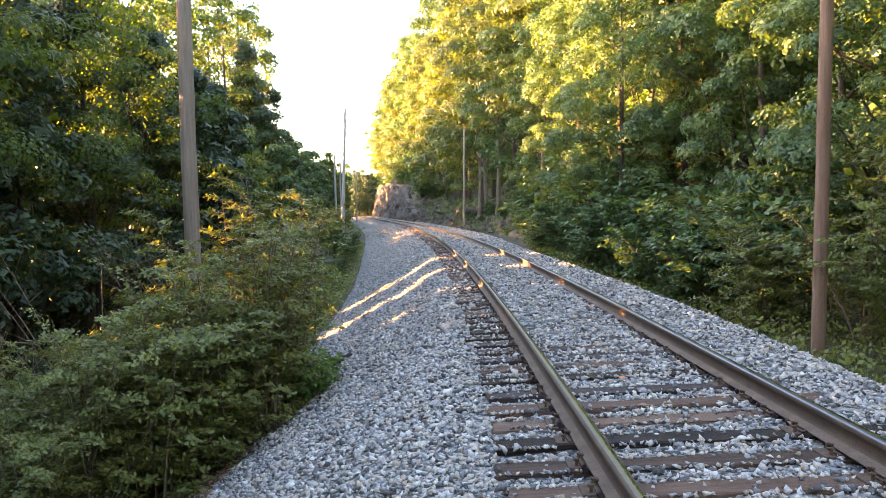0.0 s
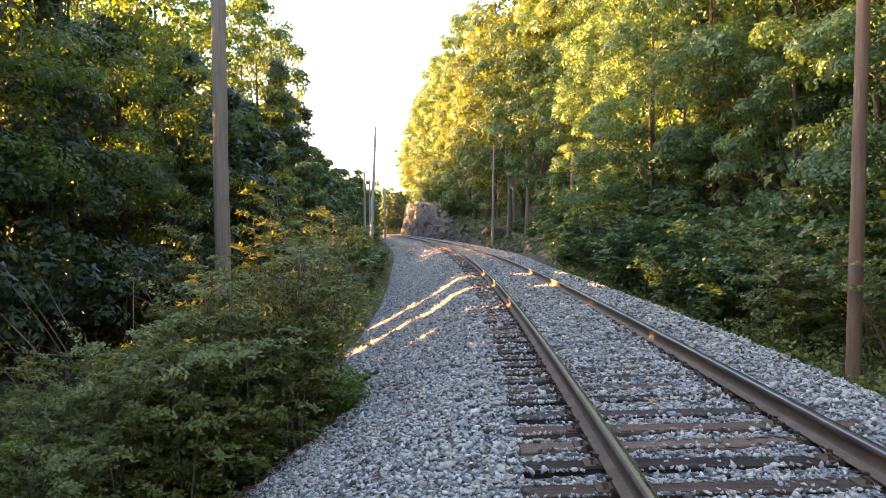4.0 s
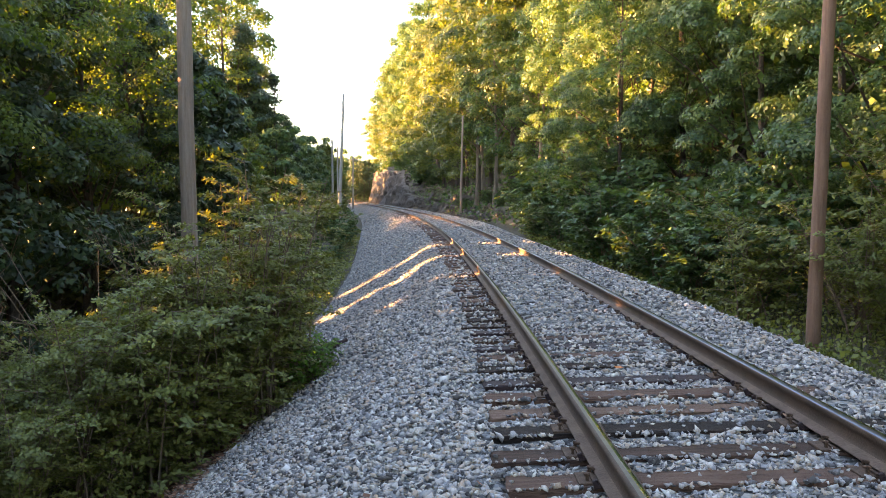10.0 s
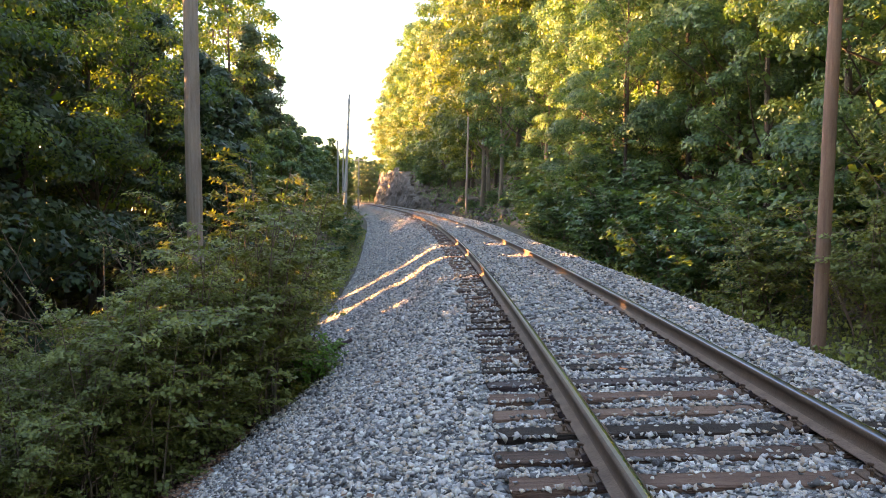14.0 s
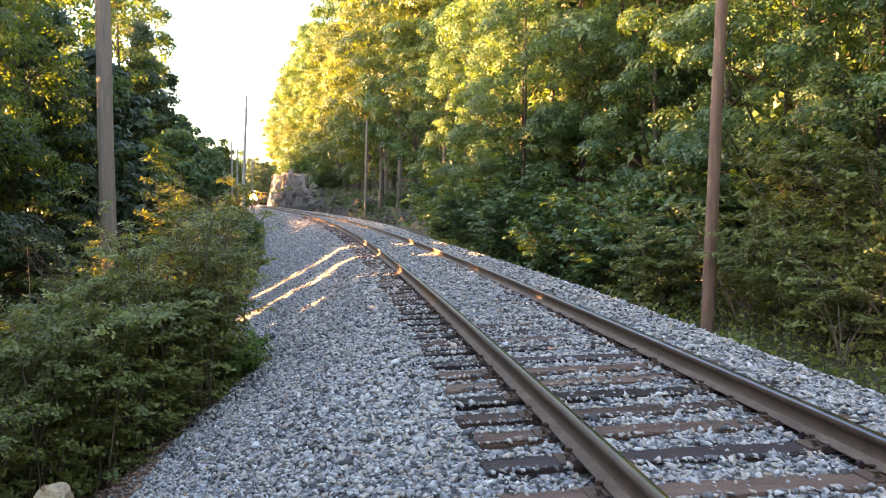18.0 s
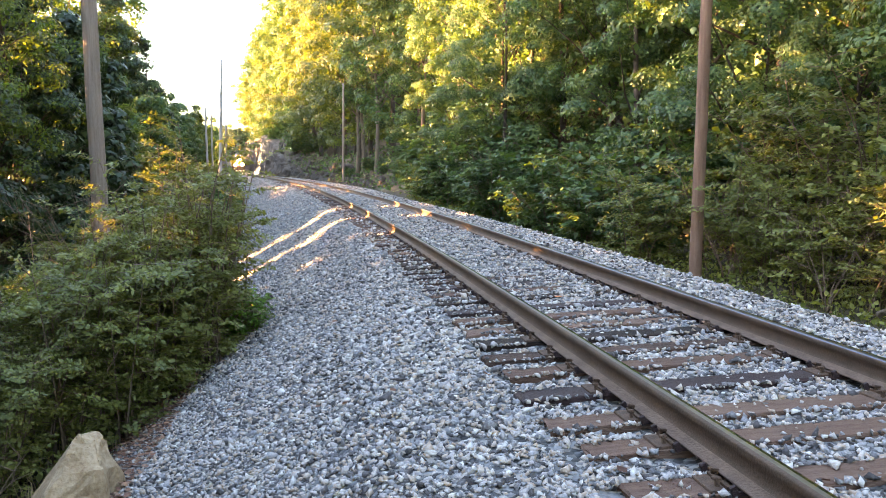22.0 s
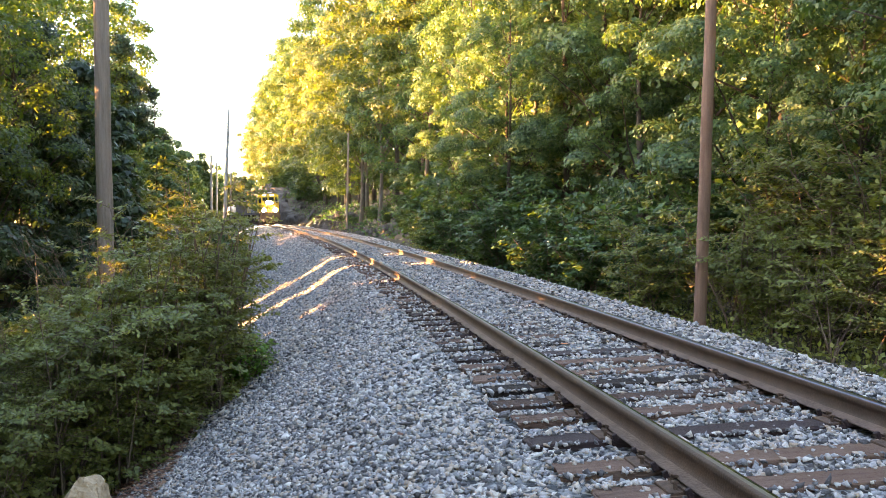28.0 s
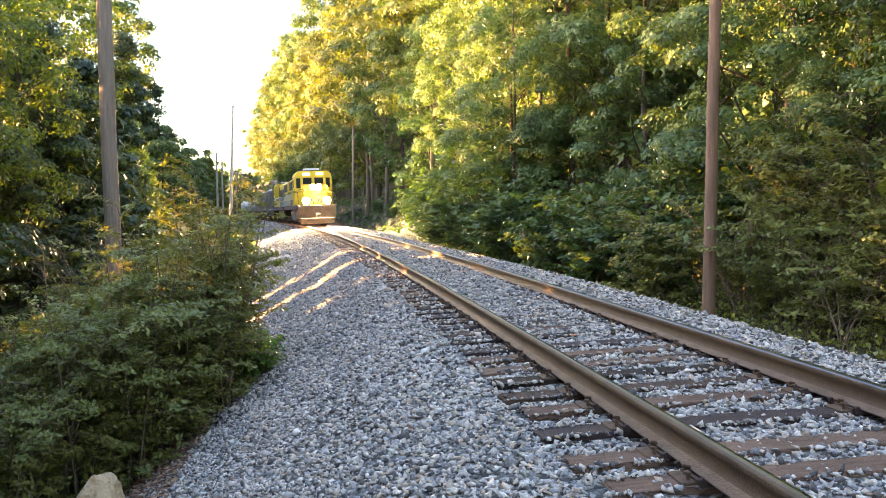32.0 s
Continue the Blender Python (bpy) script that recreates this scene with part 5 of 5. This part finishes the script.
    box(bm, (5.2, 2.5, 0.95), (0, 0, 0.85), bevel=0.2)
    part("fuel_tank", bm, M_TANK, loco, "dusty grey fuel tank")
    for x in (6.2, -6.2):
        bogie(loco, x, (-1.9, 0, 1.9), 4.2)
    return tagged(loco, "yellow and dark blue diesel locomotive with glaring headlights", "locomotive")


def trailing_locomotive():
    loco = locomotive()
    for o in list(loco.children_recursive):
        if "headlight" in o.name or o.name.startswith("ditch_light"):
            if o.data.materials[0] in (M_LAMP, M_DITCH):
                o.data.materials[0] = M_PANE
                o["label"] = "unlit lamp lens"
    return tagged(loco, "yellow and dark blue trailing diesel locomotive", "locomotive")


def hopper_car():
    car = new("hopper_car")
    bm = bmesh.new()
    box(bm, (14.4, 2.9, 2.9), (0, 0, 2.75))
    for v in bm.verts:
        if v.co.z < 2:
            v.co.x *= 0.78
            v.co.y *= 0.92
    top = [e for e in bm.edges if min(e.verts[0].co.z, e.verts[1].co.z) > 4 and abs(e.verts[0].co.y - e.verts[1].co.y) < 0.1]
    bmesh.ops.bevel(bm, geom=top, offset=0.45, segments=3, affect="EDGES", profile=0.5)
    body = part("body", bm, M_HOPPER, car, "grey ribbed hopper body")
    for x in np.linspace(-6.4, 6.4, 11):
        for y in (-1.44, 1.44):
            part("rib", boxes([((0.12, 0.1, 2.1), (x, y, 2.75), (math.copysign(4.5, -y), 0, 0))], 0.01), M_HOPPER, body)
    part("side_sill", boxes([((15.0, 0.12, 0.3), (0, y, 1.25)) for y in (-1.4, 1.4)] + [((15.4, 0.5, 0.35), (0, 0, 1.0))], 0.02), M_UNDER, car)
    for x in (-3.2, 0, 3.2):
        bm = bmesh.new()
        box(bm, (2.2, 2.0, 0.8), (x, 0, 0.95))
        for v in bm.verts:
            if v.co.z < 0.8:
                v.co.x = x + (v.co.x - x) * 0.3
        part("discharge_bay", bm, M_HOPPER, body)
    part("roof_walk", boxes([((13.5, 0.7, 0.06), (0, 0, 4.28))] + [((1.2, 0.9, 0.12), (x, 0, 4.25)) for x in (-5, -1.7, 1.7, 5)]), M_UNDER, car)
    for x in (-7.4, 7.4):
        for y in (-1.1, 1.1):
            part("ladder", boxes([((0.03, 0.45, 0.03), (x, y, h)) for h in np.linspace(1.3, 4.0, 8)] + [((0.03, 0.03, 2.9), (x, y + d, 2.65)) for d in (-0.22, 0.22)]), M_HOPPER, car)
        coupler(car, x * 1.06)
    for x in (5.6, -5.6):
        bogie(car, x, (-0.88, 0.88), 1.9)
    return tagged(car, "grey covered hopper wagon with vertical ribs", "freight wagon", "wagons of the train")


def tank_car():
    car = new("tank_car")
    bm = bmesh.new()
    rod(bm, (-6.6, 0, 2.6), (6.6, 0, 2.6), 1.5, sides=32)
    ends = [f for f in bm.faces if abs(f.normal.x) > 0.9]
    for f in ends:
        g = bmesh.ops.inset_region(bm, faces=[f], thickness=0.5, depth=0.35)
    part("tank", bm, M_WHITE, car, "white cylindrical tank", True)
    part("underframe", boxes([((14.6, 0.6, 0.35), (0, 0, 1.0)), ((1.6, 2.6, 0.3), (5.4, 0, 1.15)), ((1.6, 2.6, 0.3), (-5.4, 0, 1.15))], 0.02), M_UNDER, car)
    bm = bmesh.new()
    rod(bm, (0, 0, 4.0), (0, 0, 4.4), 0.5, sides=18)
    part("dome", bm, M_WHITE, car)
    part("platform", boxes([((2.2, 1.8, 0.05), (0, 0, 4.12))]), M_UNDER, car)
    for x in (5.2, -5.2):
        bogie(car, x, (-0.88, 0.88), 1.9)
    for x in (-7.4, 7.4):
        coupler(car, x)
    return tagged(car, "white cylindrical tank wagon with a dome on top", "freight wagon", "wagons of the train")


TRAIN = [(locomotive(), 9.7, 0), (trailing_locomotive(), 29.6, 180)]
first_hopper = hopper_car()
TRAIN += [(first_hopper, 47.6, 0)] + [(copy_thing(first_hopper, Matrix()), 47.6 + 15.9 * i, 0) for i in (1, 2)]
first_tank = tank_car()
TRAIN += [(first_tank, 95.2, 0)] + [(copy_thing(first_tank, Matrix()), 95.2 + 15.6 * i, 0) for i in (1, 2, 3)]


def train_pose(t, behind, turn):
    s = 64.6 + 14.1 * (32.0 - t) + behind
    x, y = on_line(s, GAUGE / 2)
    th = float(heading(s))
    m = pose(float(x), float(y), RAIL_TOP + CANT / 2, 0, 0, math.degrees(math.atan2(-math.cos(th), math.sin(th))))
    return m @ pose(0, 0, 0, math.degrees(math.atan2(CANT, GAUGE)), 0, 0) @ pose(0, 0, 0, 0, 0, turn)

# ---- loose stones of the ballast ----
STONE_V = np.array([[0.62, 0, 0], [-0.62, 0, 0], [0, 0.62, 0], [0, -0.62, 0], [0, 0, 0.62], [0, 0, -0.62]])
STONE_F = np.array([[0, 2, 4], [2, 1, 4], [1, 3, 4], [3, 0, 4], [2, 0, 5], [1, 2, 5], [3, 1, 5], [0, 3, 5]])
stone_rng = np.random.default_rng(21)
SHAPES = []
for i in range(16):
    v = STONE_V * (1 + stone_rng.normal(0, 0.15, (6, 1))) + stone_rng.normal(0, 0.16, (6, 3))
    SHAPES.append(v * [1.1, stone_rng.uniform(0.65, 1.0), stone_rng.uniform(0.5, 0.8)])
SHAPES = np.array(SHAPES)


def turns(rng, n):
    q = rng.normal(size=(n, 4))
    q /= np.linalg.norm(q, axis=1)[:, None]
    w, x, y, z = q.T
    return np.stack([np.stack([1 - 2 * (y * y + z * z), 2 * (x * y - w * z), 2 * (x * z + w * y)], -1),
                     np.stack([2 * (x * y + w * z), 1 - 2 * (x * x + z * z), 2 * (y * z - w * x)], -1),
                     np.stack([2 * (x * z - w * y), 2 * (y * z + w * x), 1 - 2 * (x * x + y * y)], -1)], 1)


TIE_AT = np.array(TIES)


def scattered(rng, s0, s1, density, size):
    n = int((s1 - s0) * 8.1 * density)
    s, o = rng.uniform(s0, s1, n), rng.uniform(-4.1, 3.8, n)
    gap = abs(s[:, None] - TIE_AT[None]).min(1)
    clear = (gap > 0.085 + 0.25 * size) | (o < -0.62) | (o > 2.12) | (rng.random(n) < np.where(s > 7, 0.09, np.where(o > 0.1, 0.045, 0.025)))
    clear &= (abs(o) > 0.09) & (abs(o - GAUGE) > 0.09)
    clear &= rng.random(n) < np.clip(np.minimum((o + 4.1) / 0.6, (3.8 - o) / 0.5), 0.12, 1)
    s, o, gap = s[clear], o[clear], gap[clear]
    k = size * rng.lognormal(0, 0.28, len(s))
    x, y = on_line(s, o)
    on_tie = (gap < 0.13) & (o > -0.6) & (o < 2.1)
    z = np.where(on_tie, np.maximum(bed_z(s, o), CANT * o / GAUGE - 0.01), bed_z(s, o))
    return np.stack([x, y, z + k * 0.16], -1), k


def stones(rng, at, k):
    v = np.einsum("nij,nvj->nvi", turns(rng, len(at)), SHAPES[rng.integers(0, len(SHAPES), len(at))]) * k[:, None, None]
    v[:, :, 2] *= 0.75
    v += at[:, None]
    f = STONE_F[None] + 6 * np.arange(len(at))[:, None, None]
    return v.reshape(-1, 3), f.reshape(-1, 3)


runs = [scattered(stone_rng, -3.5, 0.2, 300, 0.045), scattered(stone_rng, 0.2, 5.2, 1280, 0.035), scattered(stone_rng, 5.2, 10, 950, 0.038), scattered(stone_rng, 10, 18, 330, 0.048), scattered(stone_rng, 18, 30, 160, 0.052), scattered(stone_rng, 30, 65, 45, 0.065), scattered(stone_rng, 65, 110, 9, 0.1)]
at, k = np.concatenate([r[0] for r in runs]), np.concatenate([r[1] for r in runs])
near = np.where(at[:, 1] < 3.8)[0]
single = stone_rng.choice(near, 300, replace=False)
rest = np.setdiff1d(np.arange(len(at)), single)
v, f = stones(stone_rng, at[rest], k[rest])
held("loose_stones", mesh_of("loose_stones", v, f, M_STONE), ballast)["kind"] = "stuff"
STONE_ME = [mesh_of("stone", sh, STONE_F, M_STONE_ONE) for sh in SHAPES]
for i in single:
    m = Matrix.Translation(at[i]) @ Euler(stone_rng.uniform(0, 6.28, 3)).to_matrix().to_4x4() @ Matrix.Scale(k[i], 4)
    held("stone", STONE_ME[i % 16], ballast, m)


def motions():
    """The train comes round the curve at about 14 metres a second."""
    for car, behind, turn in TRAIN:
        walk(car, [(0.5 * i, train_pose(0.5 * i, behind, turn)) for i in range(65)])
    # the leading locomotive's wheels roll with its way
    for truck in TRAIN[0][0].children:
        for wheelset in [w for w in truck.children if w.name.startswith("wheelset")]:
            at = wheelset.location.copy()
            walk(wheelset, [(0.04 * i, pose(at.x, at.y, at.z, 0, math.degrees(14.1 * 0.04 * i / 0.46), 0)) for i in range(801)])


motions()
